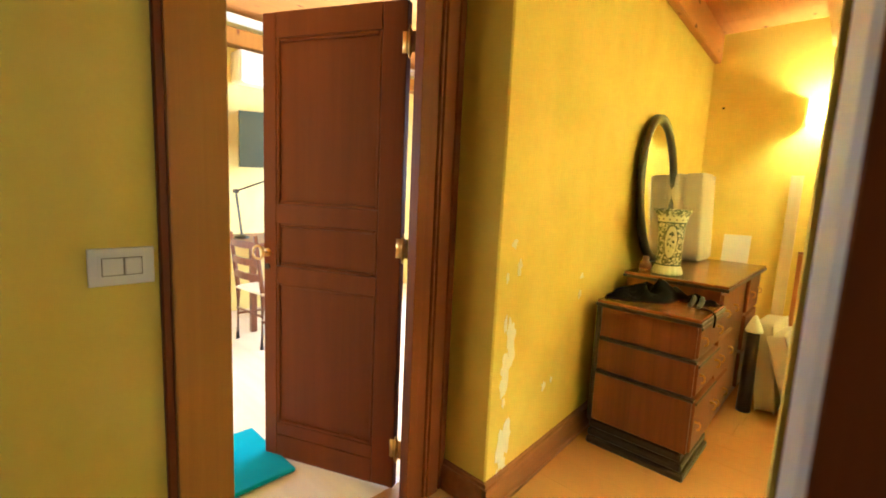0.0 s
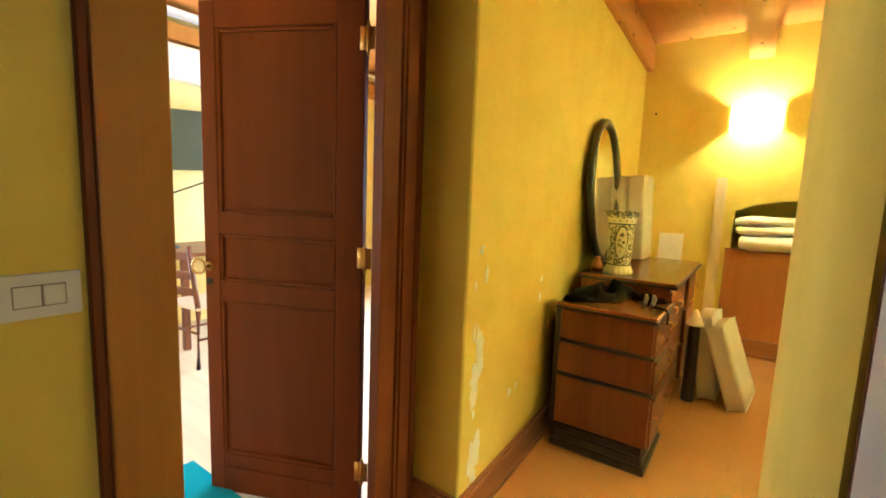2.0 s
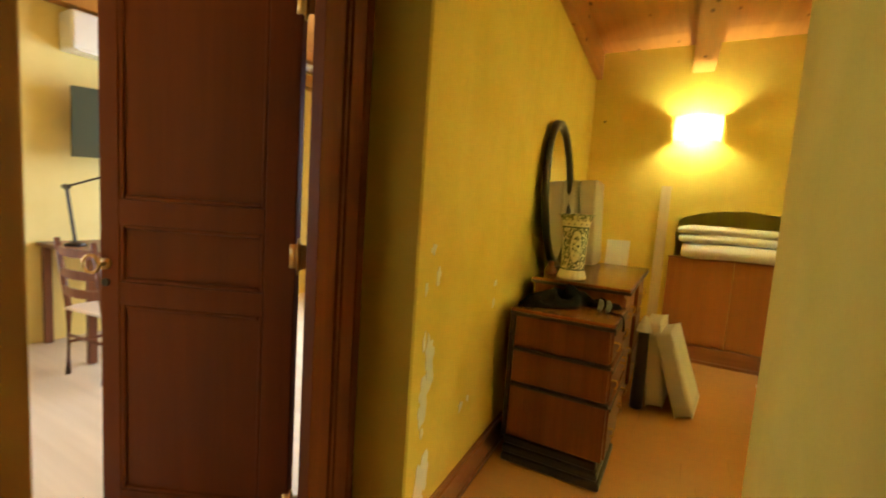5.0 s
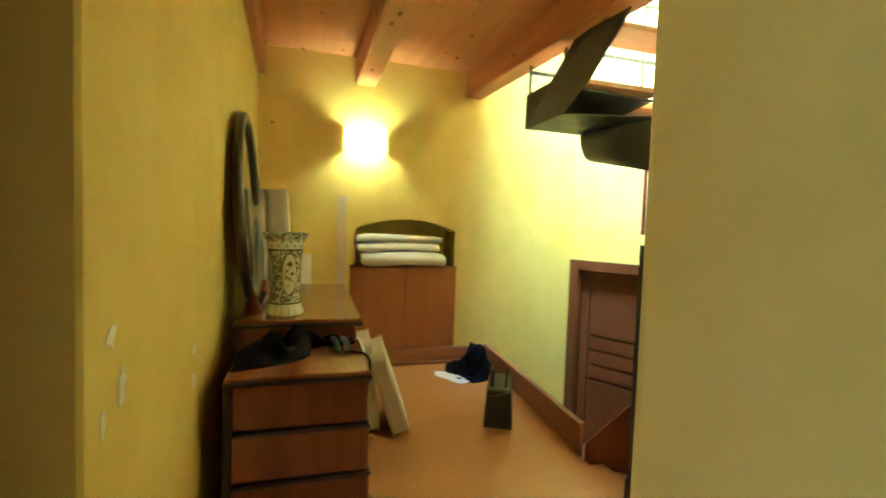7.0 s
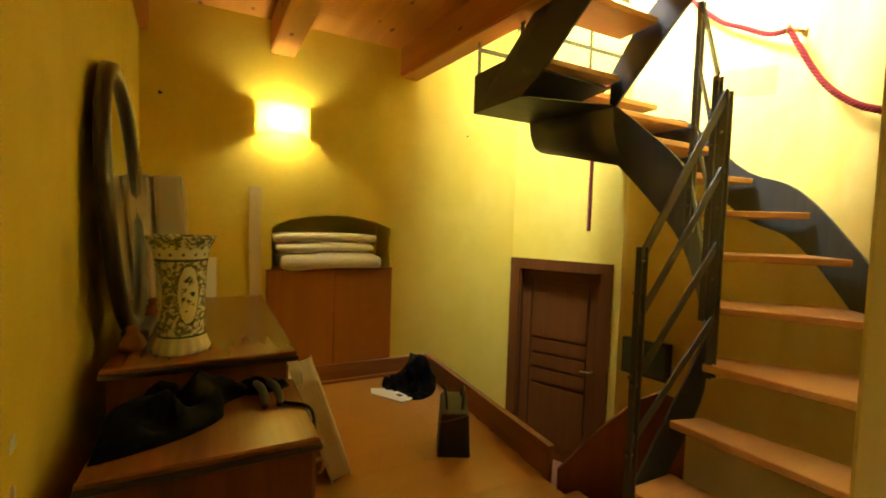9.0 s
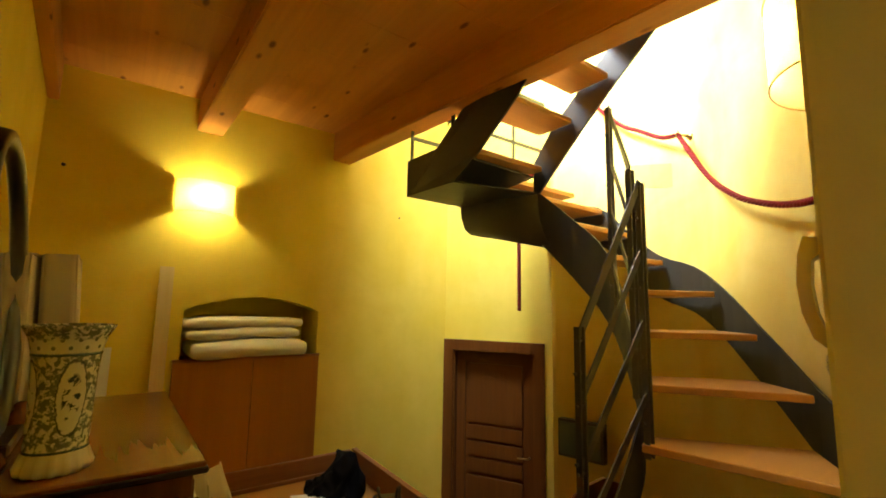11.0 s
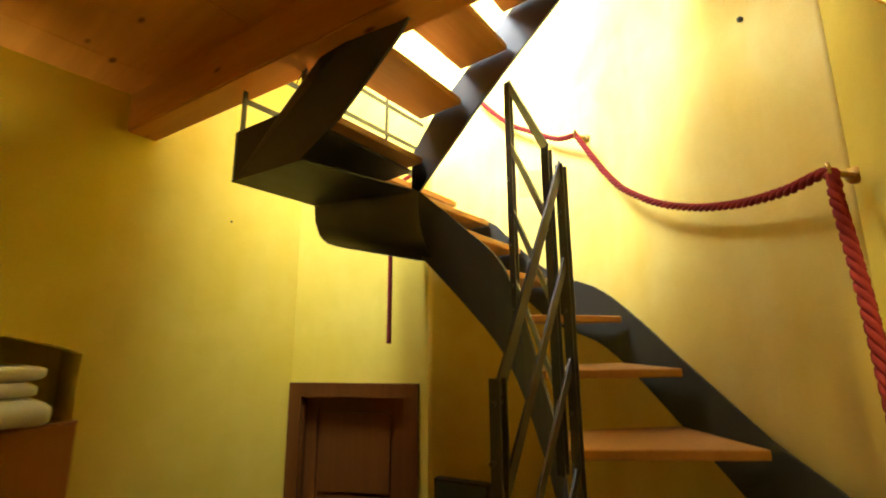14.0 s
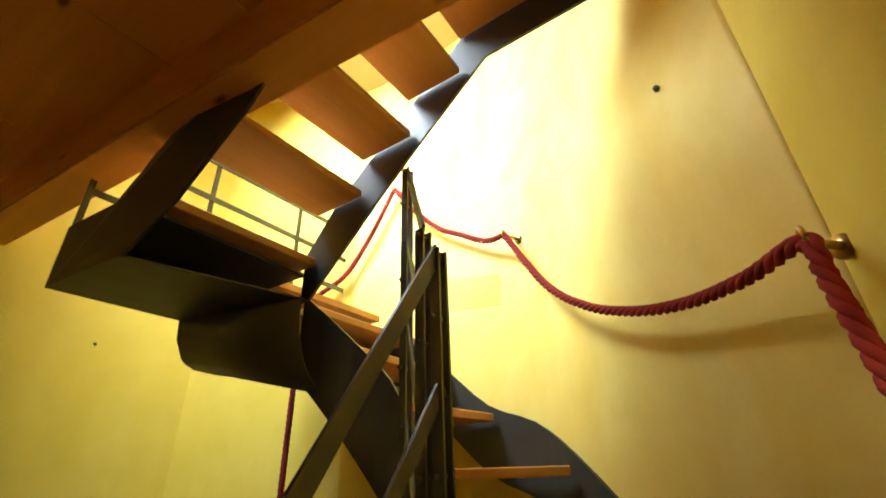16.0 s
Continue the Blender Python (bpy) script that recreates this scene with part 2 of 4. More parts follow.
def single(name, bm, material, label, category="", kind="", smooth=False, group=""):
    return tagged(new(name, mesh(name, bm, material, smooth)), label, category, group, kind)


def thing(name, at, label, category, group="", turn=0.0):
    ob = new(name)
    ob.matrix_world = pose(*at, 0, 0, turn)
    return tagged(ob, label, category, group)


def box(x0, y0, z0, x1, y1, z1, bevel=0.0, bm=None, seg=1):
    own = bmesh.new()
    bmesh.ops.create_cube(own, size=1)
    for v in own.verts:
        v.co = Vector(((x0 + x1) / 2 + v.co.x * (x1 - x0), (y0 + y1) / 2 + v.co.y * (y1 - y0), (z0 + z1) / 2 + v.co.z * (z1 - z0)))
    if bevel:
        bmesh.ops.bevel(own, geom=own.edges[:], offset=bevel, segments=seg, affect="EDGES", profile=0.6)
    return merge(bm, own)


def merge(bm, own):
    if bm is None:
        return own
    tmp = bpy.data.meshes.new("tmp")
    own.to_mesh(tmp)
    own.free()
    bm.from_mesh(tmp)
    bpy.data.meshes.remove(tmp)
    return bm


def prism(points, z0, z1, bm=None):
    """An upright prism over a ring of plan points."""
    own = bmesh.new()
    lo = [own.verts.new((x, y, z0)) for x, y in points]
    hi = [own.verts.new((x, y, z1)) for x, y in points]
    k = len(points)
    own.faces.new(lo[::-1]), own.faces.new(hi)
    for i in range(k):
        own.faces.new((lo[i], lo[(i + 1) % k], hi[(i + 1) % k], hi[i]))
    return merge(bm, own)


def slab(ring, thick, bm=None):
    """A plate from a ring of 3D points, given thickness along a vector."""
    own = bmesh.new()
    a = [own.verts.new(p) for p in ring]
    b = [own.verts.new(Vector(p) + Vector(thick)) for p in ring]
    k = len(ring)
    own.faces.new(a[::-1]), own.faces.new(b)
    for i in range(k):
        own.faces.new((a[i], a[(i + 1) % k], b[(i + 1) % k], b[i]))
    return merge(bm, own)


def ribbon(path, low, high, thick, bm=None):
    """An upright plate along plan points: its lower and upper edge by point, given thickness to the right of the way."""
    own = bmesh.new()
    rows = []
    for i, (x, y) in enumerate(path):
        a, b = Vector(path[max(i - 1, 0)]), Vector(path[min(i + 1, len(path) - 1)])
        way = (b - a).normalized()
        nx, ny = way.y * thick, -way.x * thick
        rows.append([own.verts.new(p) for p in ((x, y, low[i]), (x, y, high[i]), (x + nx, y + ny, high[i]), (x + nx, y + ny, low[i]))])
    for r, s in zip(rows, rows[1:]):
        for j in range(4):
            own.faces.new((r[j], r[(j + 1) % 4], s[(j + 1) % 4], s[j]))
    own.faces.new(rows[0]), own.faces.new(rows[-1][::-1])
    return merge(bm, own)


def tube(path, radius, sides=8, bm=None, twist=0.0, lobes=0, depth=0.0):
    """A round bar along 3D points; lobes and depth shape it like laid rope."""
    own = bmesh.new()
    rings = []
    up = Vector((0, 0, 1))
    for i, p in enumerate(path):
        p = Vector(p)
        way = (Vector(path[min(i + 1, len(path) - 1)]) - Vector(path[max(i - 1, 0)])).normalized()
        side = way.cross(up)
        side = Vector((1, 0, 0)) if side.length < 1e-4 else side.normalized()
        over = side.cross(way)
        r = radius[i] if isinstance(radius, (list, tuple)) else radius
        ring = []
        for k in range(sides):
            a = 2 * math.pi * k / sides
            rr = r * (1 + depth * math.cos(lobes * a + twist * i)) if lobes else r
            ring.append(own.verts.new(p + side * (rr * math.cos(a)) + over * (rr * math.sin(a))))
        rings.append(ring)
    for r, s in zip(rings, rings[1:]):
        for k in range(sides):
            own.faces.new((r[k], r[(k + 1) % sides], s[(k + 1) % sides], s[k]))
    own.faces.new(rings[0][::-1]), own.faces.new(rings[-1])
    return merge(bm, own)


def lathe(profile, sides=32, bm=None, flute=0, amount=None, centre=(0, 0, 0)):
    own = bmesh.new()
    rings = []
    for j, (r, z) in enumerate(profile):
        ring = []
        for k in range(sides):
            a = 2 * math.pi * k / sides
            rr = r * (1 + (amount[j] if amount else 0) * math.cos(flute * a))
            ring.append(own.verts.new((centre[0] + rr * math.cos(a), centre[1] + rr * math.sin(a), centre[2] + z)))
        rings.append(ring)
    for r, s in zip(rings, rings[1:]):
        for k in range(sides):
            own.faces.new((r[k], r[(k + 1) % sides], s[(k + 1) % sides], s[k]))
    own.faces.new(rings[0][::-1]), own.faces.new(rings[-1])
    return merge(bm, own)


def bar(a, b, wide, thick, bm=None):
    """A flat bar between two points, wide upright across its way, thick sideways."""
    a, b = Vector(a), Vector(b)
    way = (b - a).normalized()
    side = way.cross(Vector((0, 0, 1)))
    side = Vector((1, 0, 0)) if side.length < 1e-3 else side.normalized()
    over = side.cross(way).normalized()
    s, o = side * thick / 2, over * wide / 2
    return slab([a - s - o, a - s + o, a + s + o, a + s - o], b - a, bm)


def smooth_path(points, steps=8):
    """Catmull-Rom through points of any dimension."""
    pts = [Vector(p) for p in points]
    out = []
    for i in range(len(pts) - 1):
        p0, p1, p2, p3 = pts[max(i - 1, 0)], pts[i], pts[i + 1], pts[min(i + 2, len(pts) - 1)]
        for s in range(steps):
            t = s / steps
            out.append(0.5 * ((2 * p1) + (p2 - p0) * t + (2 * p0 - 5 * p1 + 4 * p2 - p3) * t * t + (3 * p1 - p0 - 3 * p2 + p3) * t**3))
    out.append(pts[-1])
    return out

# ---------------------------------------------------------------- large structure
CEIL, BEAM = 2.86, 2.612
TOP = 4.5
LOWER = -0.95


def setting(name, bm, material, label, smooth=False):
    return single(name, bm, material, label, "", "structure", smooth)


def chest_x(y):
    """The face of the wall behind the dressing table, which runs slightly askew."""
    return -0.955 - 0.049 * (y - 2.05)


# the wall with the switch and the inner door
w = box(-1.34, -1.6, 0, -1.2, 1.05, CEIL)
box(-1.34, 1.05, 2.14, -1.2, 1.965, CEIL, bm=w)
box(-1.34, 1.965, 0, -1.2, 2.037, CEIL, bm=w)
setting("wall_west", w, YELLOW, "yellow plastered wall with a door opening")
# the thick wall behind the dressing table
setting("wall_dressing", prism([(-1.34, 2.037), (-0.962, 2.037), (-0.955, 2.045), (chest_x(5.45), 5.45), (-1.34, 5.45)], 0, CEIL), YELLOW, "yellow plastered wall with flaking patches")
# the far wall with an arched recess
arch = [(-0.265 + 0.98 * k / 16, 1.30 + 0.105 * math.sin(math.pi * k / 16) ** 0.8) for k in range(17)]
w = box(-1.4, 5.45, LOWER, -0.265, 5.62, CEIL)
box(0.715, 5.45, LOWER, 1.17, 5.62, CEIL, bm=w)
box(1.17, 5.45, LOWER, 2.25, 5.62, TOP, bm=w)
box(-0.265, 5.45, LOWER, 0.715, 5.62, 0.94, bm=w)
ring = [(x, 5.45, z) for x, z in arch] + [(0.715, 5.45, CEIL), (-0.265, 5.45, CEIL)]
slab(ring, (0, 0.17, 0), w)
box(-1.4, 5.45, CEIL, 1.17, 5.62, TOP, bm=w)
setting("wall_north", w, YELLOW, "yellow plastered end wall with an arched recess")
w = box(-0.285, 5.62, 0.90, 0.735, 5.9, 0.94)
box(-0.285, 5.9, 0.9, 0.735, 5.95, 1.45, bm=w)
box(-0.335, 5.62, 0.9, -0.285, 5.95, 1.45, bm=w)
box(0.735, 5.62, 0.9, 0.785, 5.95, 1.45, bm=w)
box(-0.335, 5.62, 1.41, 0.785, 5.95, 1.46, bm=w)
setting("recess_lining", w, YELLOW, "yellow plaster lining of the arched recess")
# the right-hand wall of the passage, with the doorway the walk begins in
w = prism([(0.14, 1.236), (0.14, 2.0174), (0.015, 2.003), (0.0, 2.0), (-0.009, 1.993), (-0.012, 1.975), (-0.010, 1.66), (0.000, 1.42), (0.014, 1.236)], 0, CEIL)
box(0.03, -1.6, 0, 0.14, 0.30, CEIL, bm=w)
box(0.03, 0.30, 2.19, 0.14, 1.236, CEIL, bm=w)
setting("wall_east", w, YELLOW, "yellow plastered wall with a rounded corner")
# the wall of the two wall lamps' nearer one, and the curved stair wall
setting("wall_south", prism([(0.141, 2.0175), (1.54, 2.1916), (1.70, 2.06), (0.141, 1.866)], LOWER, TOP), YELLOW, "yellow plastered wall beside the stair foot")
CURVE = smooth_path([(1.54, 2.1916), (1.715, 2.322), (1.93, 2.50), (2.17, 2.76), (2.40, 3.05), (2.50, 3.30), (2.56, 3.65), (2.58, 4.05), (2.53, 4.50)], 6)
curve = [(p.x, p.y) for p in CURVE]
w = ribbon(curve, [LOWER] * len(curve), [TOP] * len(curve), 0.16)
setting("wall_stair", w, STAIRWALL, "curved yellow plaster wall of the stairwell", True)
for p in bpy.data.objects["wall_stair"].data.polygons:
    p.use_smooth = abs(p.normal.z) < 0.5
# the angled wall with the small door
S0, S1 = Vector((2.04, 5.45)), Vector((2.53, 4.50))
SW = (S1 - S0).normalized()
SN = Vector((SW.y, -SW.x))  # into the room


def on_small(s, out):
    """A plan point s metres along the angled wall and out from it."""
    p = S0 + SW * s + SN * out
    return (p.x, p.y)


def small_block(s0, s1, o0, o1, z0, z1, bm=None):
    return prism([on_small(s0, o0), on_small(s1, o0), on_small(s1, o1), on_small(s0, o1)], z0, z1, bm)


w = small_block(0, 0.1, -0.16, 0, LOWER, TOP)
small_block(0.90, 1.07, -0.16, 0, LOWER, TOP, w)
small_block(0.1, 0.90, -0.16, 0, 0.96, TOP, w)
setting("wall_small_door", w, YELLOW, "angled yellow plaster wall over a low door")
# floors
setting("floor", prism([(-1.34, -1.6), (0.14, -1.6), (0.14, 1.9), (1.43, 2.1), (1.9, 2.5), (1.35, 3.12), (0.93, 3.42), (1.06, 5.45), (-1.34, 5.45)], -0.25, -0.012), SKIRT, "wooden sub-floor under the planks")
setting("floor_lower", prism([(0.9, 2.2), (2.8, 2.2), (2.8, 5.6), (0.9, 5.6)], LOWER - 0.1, LOWER), SKIRT, "dark floor of the lower landing")
setting("wall_under_floor", prism([(0.78, 3.1), (0.90, 3.46), (1.03, 5.45), (0.93, 5.45)], LOWER, -0.26), YELLOW, "yellow wall under the floor edge")
# ceiling: boards and slab
CE = lambda y: 0.935 + 0.235 * (5.45 - y) / 2.65  # noqa: E731  right edge of the ceiling
w = bmesh.new()
rnd = random.Random(4)
y = -1.6
while y < 5.44:
    y1 = min(y + 0.42, 5.45)
    x1 = CE((y + y1) / 2) - 0.06 if y > 1.9 else 0.14
    if y1 > y + 0.02:
        box(-1.34, y + 0.0006, CEIL + rnd.uniform(0, 0.0012), x1, y1 - 0.0006, CEIL + 0.03, 0.0015, w)
    y = y1
setting("ceiling", w, PINE, "orange pine board ceiling with knots")
w = prism([(-1.4, -1.6), (0.2, -1.6), (0.2, 1.95), (CE(1.95) - 0.08, 1.95), (CE(5.45) - 0.08, 5.62), (-1.4, 5.62)], CEIL + 0.034, CEIL + 0.2)
setting("upper_floor", w, PINE, "wooden floor slab of the upper storey")
# upper storey shell and skylight
w = box(-1.5, 1.86, CEIL + 0.2, -1.4, 5.6, TOP)
box(-1.5, 1.76, CEIL + 0.2, 1.43, 1.86, TOP, bm=w)
setting("wall_upper", w, CREAM, "pale yellow walls of the upper storey")
w = box(-1.6, 1.6, TOP, 0.6, 5.7, TOP + 0.12)
box(0.6, 1.6, TOP, 1.8, 3.2, TOP + 0.12, bm=w)
box(0.6, 5.2, TOP, 1.8, 5.7, TOP + 0.12, bm=w)
box(1.8, 1.6, TOP, 3.0, 5.7, TOP + 0.12, bm=w)
setting("ceiling_upper", w, CREAM, "pale upper ceiling with a skylight opening")
setting("backdrop", box(-2, 0, 6.0, 6, 8, 6.05), OVERCAST, "bright overcast sky above the skylight")
setting("backdrop", box(-6.5, 7.0, -1, 1.0, 7.05, 4.5), OVERCAST, "bright overcast sky outside the window")
# added sky sheet behind the assumed west window
setting("backdrop", box(-6.6, -3, -1, -6.55, 4, 4.5), OVERCAST, "bright overcast sky outside an assumed west window")
# beams
def beam(name, a, b, half, z0, z1, label):
    bm = bmesh.new()
    a, b = Vector(a), Vector(b)
    n = Vector(((b - a).y, -(b - a).x)).normalized() * half
    own = prism([tuple(a + n), tuple(b + n), tuple(b - n), tuple(a - n)], z0, z1)
    bmesh.ops.bevel(own, geom=own.edges[:], offset=0.008, segments=2, affect="EDGES")
    return setting(name, merge(bm, own), PINE, label)


beam("beam_middle", (-0.20, 5.449), (-0.13, 0.6), 0.088, BEAM, CEIL, "planed pine ceiling beam with knots")
beam("beam_stair", (CE(5.45) - 0.085, 5.449), (CE(2.1) - 0.085, 2.17), 0.085, BEAM, CEIL + 0.15, "large pine trimmer beam along the stairwell")
beam("beam_wall", (chest_x(5.45) + 0.03, 5.449), (chest_x(2.05) + 0.03, 2.06), 0.03, BEAM, CEIL, "narrow pine wall plate")
# skirting
w = prism([(-0.949, 2.012), (chest_x(5.45) + 0.002, 5.45), (chest_x(5.45) + 0.024, 5.45), (-0.927, 2.012)], 0, 0.118)
prism([(-1.198, 2.012), (-1.198, 2.036), (-0.952, 2.036), (-0.927, 2.012)], 0, 0.118, w)
prism([(-0.953, 2.02), (chest_x(5.45) + 0.001, 5.45), (chest_x(5.45) + 0.014, 5.45), (-0.937, 2.02)], 0.119, 0.135, w)
prism([(-1.198, 2.02), (-1.198, 2.036), (-0.953, 2.036), (-0.937, 2.02)], 0.119, 0.135, w)
prism([(-0.926, 2.03), (chest_x(5.45) + 0.024, 5.45), (chest_x(5.45) + 0.036, 5.45), (-0.914, 2.03)], 0, 0.018, w)
setting("baseboard", w, SKIRT, "brown wooden skirting board")
w = box(chest_x(5.45) + 0.02, 5.405, 0, 1.05, 5.449, 0.155, 0.004)
box(chest_x(5.45) + 0.02, 5.385, 0, 1.05, 5.405, 0.03, 0.004, bm=w)
setting("baseboard_end", w, SKIRT_X, "deep brown skirting under the recess panel")
w = prism([(0.945, 3.555), (1.045, 5.38), (1.07, 5.38), (0.97, 3.555)], -0.24, 0.165)
prism([(0.937, 3.555), (1.037, 5.38), (1.078, 5.38), (0.978, 3.555)], 0.165, 0.18, w)
setting("floor_edge_board", w, SKIRT, "brown upstand board along the floor edge")
# a brown panel closing the stairwell below the stair
w = slab([(0.92, 3.46, LOWER), (0.92, 3.46, 0.10), (1.10, 3.36, 0.33), (1.26, 3.27, 0.49), (1.36, 3.215, 0.535), (1.44, 3.17, 0.50), (1.48, 3.15, 0.40), (1.48, 3.15, LOWER)], (0.01, 0.018, 0))
setting("stair_panel", w, FRAMEWOOD, "brown plywood panel with a rounded top")

# inner door frame


def at_world(ob):
    """Hangs an object made in world coordinates under its thing."""
    ob.matrix_parent_inverse = ob.parent.matrix_world.inverted()
    return ob


w = box(-1.345, 1.065, 0, -1.205, 1.11, 2.12, 0.004)
box(-1.345, 1.925, 0, -1.232, 1.964, 2.12, 0.004, bm=w)
box(-1.345, 1.111, 2.08, -1.205, 1.924, 2.12, 0.004, bm=w)
setting("door_lining", w, FRAMEWOOD, "reddish brown door lining")
w = box(-1.205, 0.971, 0, -1.176, 1.114, 2.2, 0.006, None, 2)
setting("trim_pine", w, PINE_X, "wide pine architrave with a knot")
w = box(-1.205, 0.949, 0, -1.183, 0.972, 2.2, 0.004)
setting("trim_edge", w, FRAMEWOOD, "dark edge strip beside the pine architrave")
w = bmesh.new()
for a, b, o in ((1.805, 1.85, 0.020), (1.85, 1.905, 0.010), (1.905, 1.92, 0.020), (1.92, 1.985, 0.028), (1.985, 1.998, 0.016), (1.998, 2.032, 0.022)):
    box(-1.23 if b < 1.93 else -1.2, a, 0, -1.2 + o, b, 2.2, 0.003, bm=w)
setting("trim_door", w, FRAMEWOOD, "moulded reddish brown architrave")

# door leaf, in its own coordinates: x along the leaf from the hinges, y thickness
fr = thing("door_1", (-1.345, 1.885, 0), "reddish brown panelled door standing open", "door")
fr["kind"] = "structure"
fr.matrix_world = pose(-1.318, 1.860, 0, 0, 0, 180 + 24.5)
W, T, TALL = 0.695, 0.042, 2.06
LS, RS = 0.112, 0.070


def leaf_part(name, bm, mat, label="", smooth=False):
    return part(name, bm, mat, fr, label, smooth)


leaf_part("stile", box(0.004, -T / 2, 0.012, LS, T / 2, TALL, 0.003), DOORWOOD)
leaf_part("stile", box(W - RS, -T / 2, 0.012, W, T / 2, TALL, 0.003), DOORWOOD)
for z0, z1 in ((0.012, 0.126), (0.130, 0.19), (0.875, 0.955), (1.155, 1.24), (1.955, TALL)):
    leaf_part("rail", box(LS, -T / 2, z0, W - RS, T / 2, z1, 0.0007), DOORWOOD)


def recessed_panel(z0, z1):
    """A panel sunk below the stiles, with a rounded moulding round it."""
    a, b = LS, W - RS
    bm = box(a, -0.009, z0, b, 0.009, z1)
    for sgn in (1, -1):
        y0, y1 = sorted((sgn * 0.009, sgn * 0.0185))
        for p, q, r, t in ((a, z0, a + 0.016, z1), (b - 0.016, z0, b, z1), (a + 0.016, z0, b - 0.016, z0 + 0.016), (a + 0.016, z1 - 0.016, b - 0.016, z1)):
            box(p, y0, q, r, y1, t, 0.006, bm, 2)
    return bm


for z0, z1 in ((0.19, 0.875), (0.955, 1.155), (1.24, 1.955)):
    leaf_part("panel", recessed_panel(z0, z1), DOORWOOD)
HX = W - 0.022
k = tube([(HX, T / 2, 1.015), (HX, T / 2 + 0.03, 1.015)], 0.008, 10)
tube([(HX + 0.03 - 0.03 * math.cos(a), T / 2 + 0.028, 1.015 - 0.03 * math.sin(a)) for a in np.linspace(0, 6.2, 20)], 0.0055, 8, k)
tube([(HX, T / 2, 1.015), (HX, T / 2 + 0.005, 1.015)], 0.02, 16, k)
leaf_part("handle", k, BRASS, "aged brass ring handle", True)
leaf_part("escutcheon", tube([(HX, T / 2, 0.95), (HX, T / 2 + 0.006, 0.95)], 0.014, 14), DARKWOOD, "dark keyhole cover")
for z in (0.205, 1.09, 1.90):
    h = tube([(-0.010, T / 2 + 0.004, z - 0.045), (-0.010, T / 2 + 0.004, z + 0.045)], 0.0085, 10)
    box(-0.034, T / 2 - 0.002, z - 0.04, -0.01, T / 2 + 0.003, z + 0.04, bm=h)
    box(-0.01, T / 2 - 0.002, z - 0.04, 0.022, T / 2 + 0.003, z + 0.04, bm=h)
    lathe([(0.003, -0.062), (0.006, -0.055), (0.004, -0.048), (0.009, -0.045)], 10, h, centre=(-0.010, T / 2 + 0.004, z))
    lathe([(0.009, 0.045), (0.004, 0.048), (0.006, 0.055), (0.003, 0.062)], 10, h, centre=(-0.010, T / 2 + 0.004, z))
    leaf_part("hinge", h, BRASS, "worn brass butt hinge", True)

# doorway that the walk begins in: white-edged frame
w = prism([(0.021, 1.225), (0.15, 1.225), (0.15, 1.115), (0.046, 1.115), (0.038, 1.125)], 0, 2.19)
box(0.032, 0.31, 2.14, 0.15, 1.113, 2.189, 0.003, bm=w)
setting("door_2", w, PAINT, "white edged door architrave")
w = box(0.020, 1.226, 0, 0.15, 1.235, 2.19, 0.001)
box(0.047, 1.05, 0, 0.16, 1.114, 2.139, 0.002, bm=w)
box(0.041, 0.331, 2.10, 0.16, 1.049, 2.139, 0.003, bm=w)
box(0.025, 0.301, 0, 0.16, 0.33, 2.139, 0.003, bm=w)
setting("door_lining_2", w, FRAMEWOOD, "dark brown door lining")
# side room behind the walk's beginning
w = box(0.14, -1.6, 0, 2.4, -1.5, 2.7)
box(2.4, -1.6, 0, 2.5, 1.86, 2.7, bm=w)
box(0.14, -1.6, 2.7, 2.5, 1.86, 2.8, bm=w)
box(0.14, -1.5, -0.1, 2.4, 1.86, -0.004, bm=w)
setting("wall_side_room", w, CREAM, "pale walls of the side room")
w = box(-1.34, -1.7, 0, 0.14, -1.6, CEIL)
setting("wall_passage_end", w, YELLOW, "yellow wall at the passage end")

# the room behind the inner door
w = box(-4.65, 1.4, 0, -4.55, 5.3, 2.9)
# the opening left from y 0 to 1.4 is assumed, for the added west lamp
box(-4.65, -1.0, 0, -4.55, 0.0, 2.9, bm=w)
box(-4.65, 0.0, 0, -4.55, 1.4, 0.85, bm=w)
box(-4.65, 0.0, 2.15, -4.55, 1.4, 2.9, bm=w)
box(-4.65, 5.2, 0, -1.34, 5.3, 0.9, bm=w)
box(-4.65, 5.2, 2.3, -1.34, 5.3, 2.9, bm=w)
box(-4.65, 5.2, 0.9, -3.8, 5.3, 2.3, bm=w)
box(-2.0, 5.2, 0.9, -1.34, 5.3, 2.3, bm=w)
box(-4.65, -1.1, 0, -1.34, -1.0, 2.9, bm=w)
setting("wall_room", w, CREAM, "pale yellow walls of the bright room")
setting("floor_room", box(-4.65, -1.1, -0.1, -1.34, 5.3, -0.003), PALE_FLOOR, "pale wooden floor of the bright room")
setting("ceiling_room", box(-4.65, -1.1, 2.9, -1.34, 5.3, 3.0), PINE, "pine ceiling of the bright room")
setting("beam_room", box(-4.54, -1.0, 2.60, -4.40, 5.2, 2.75, 0.006), PINE_X, "pine beam along the bright room wall")
setting("cornice_room", box(-4.45, -1.0, 2.80, -4.30, 5.2, 2.84, 0.006), PAINT, "white cornice strip in the bright room")

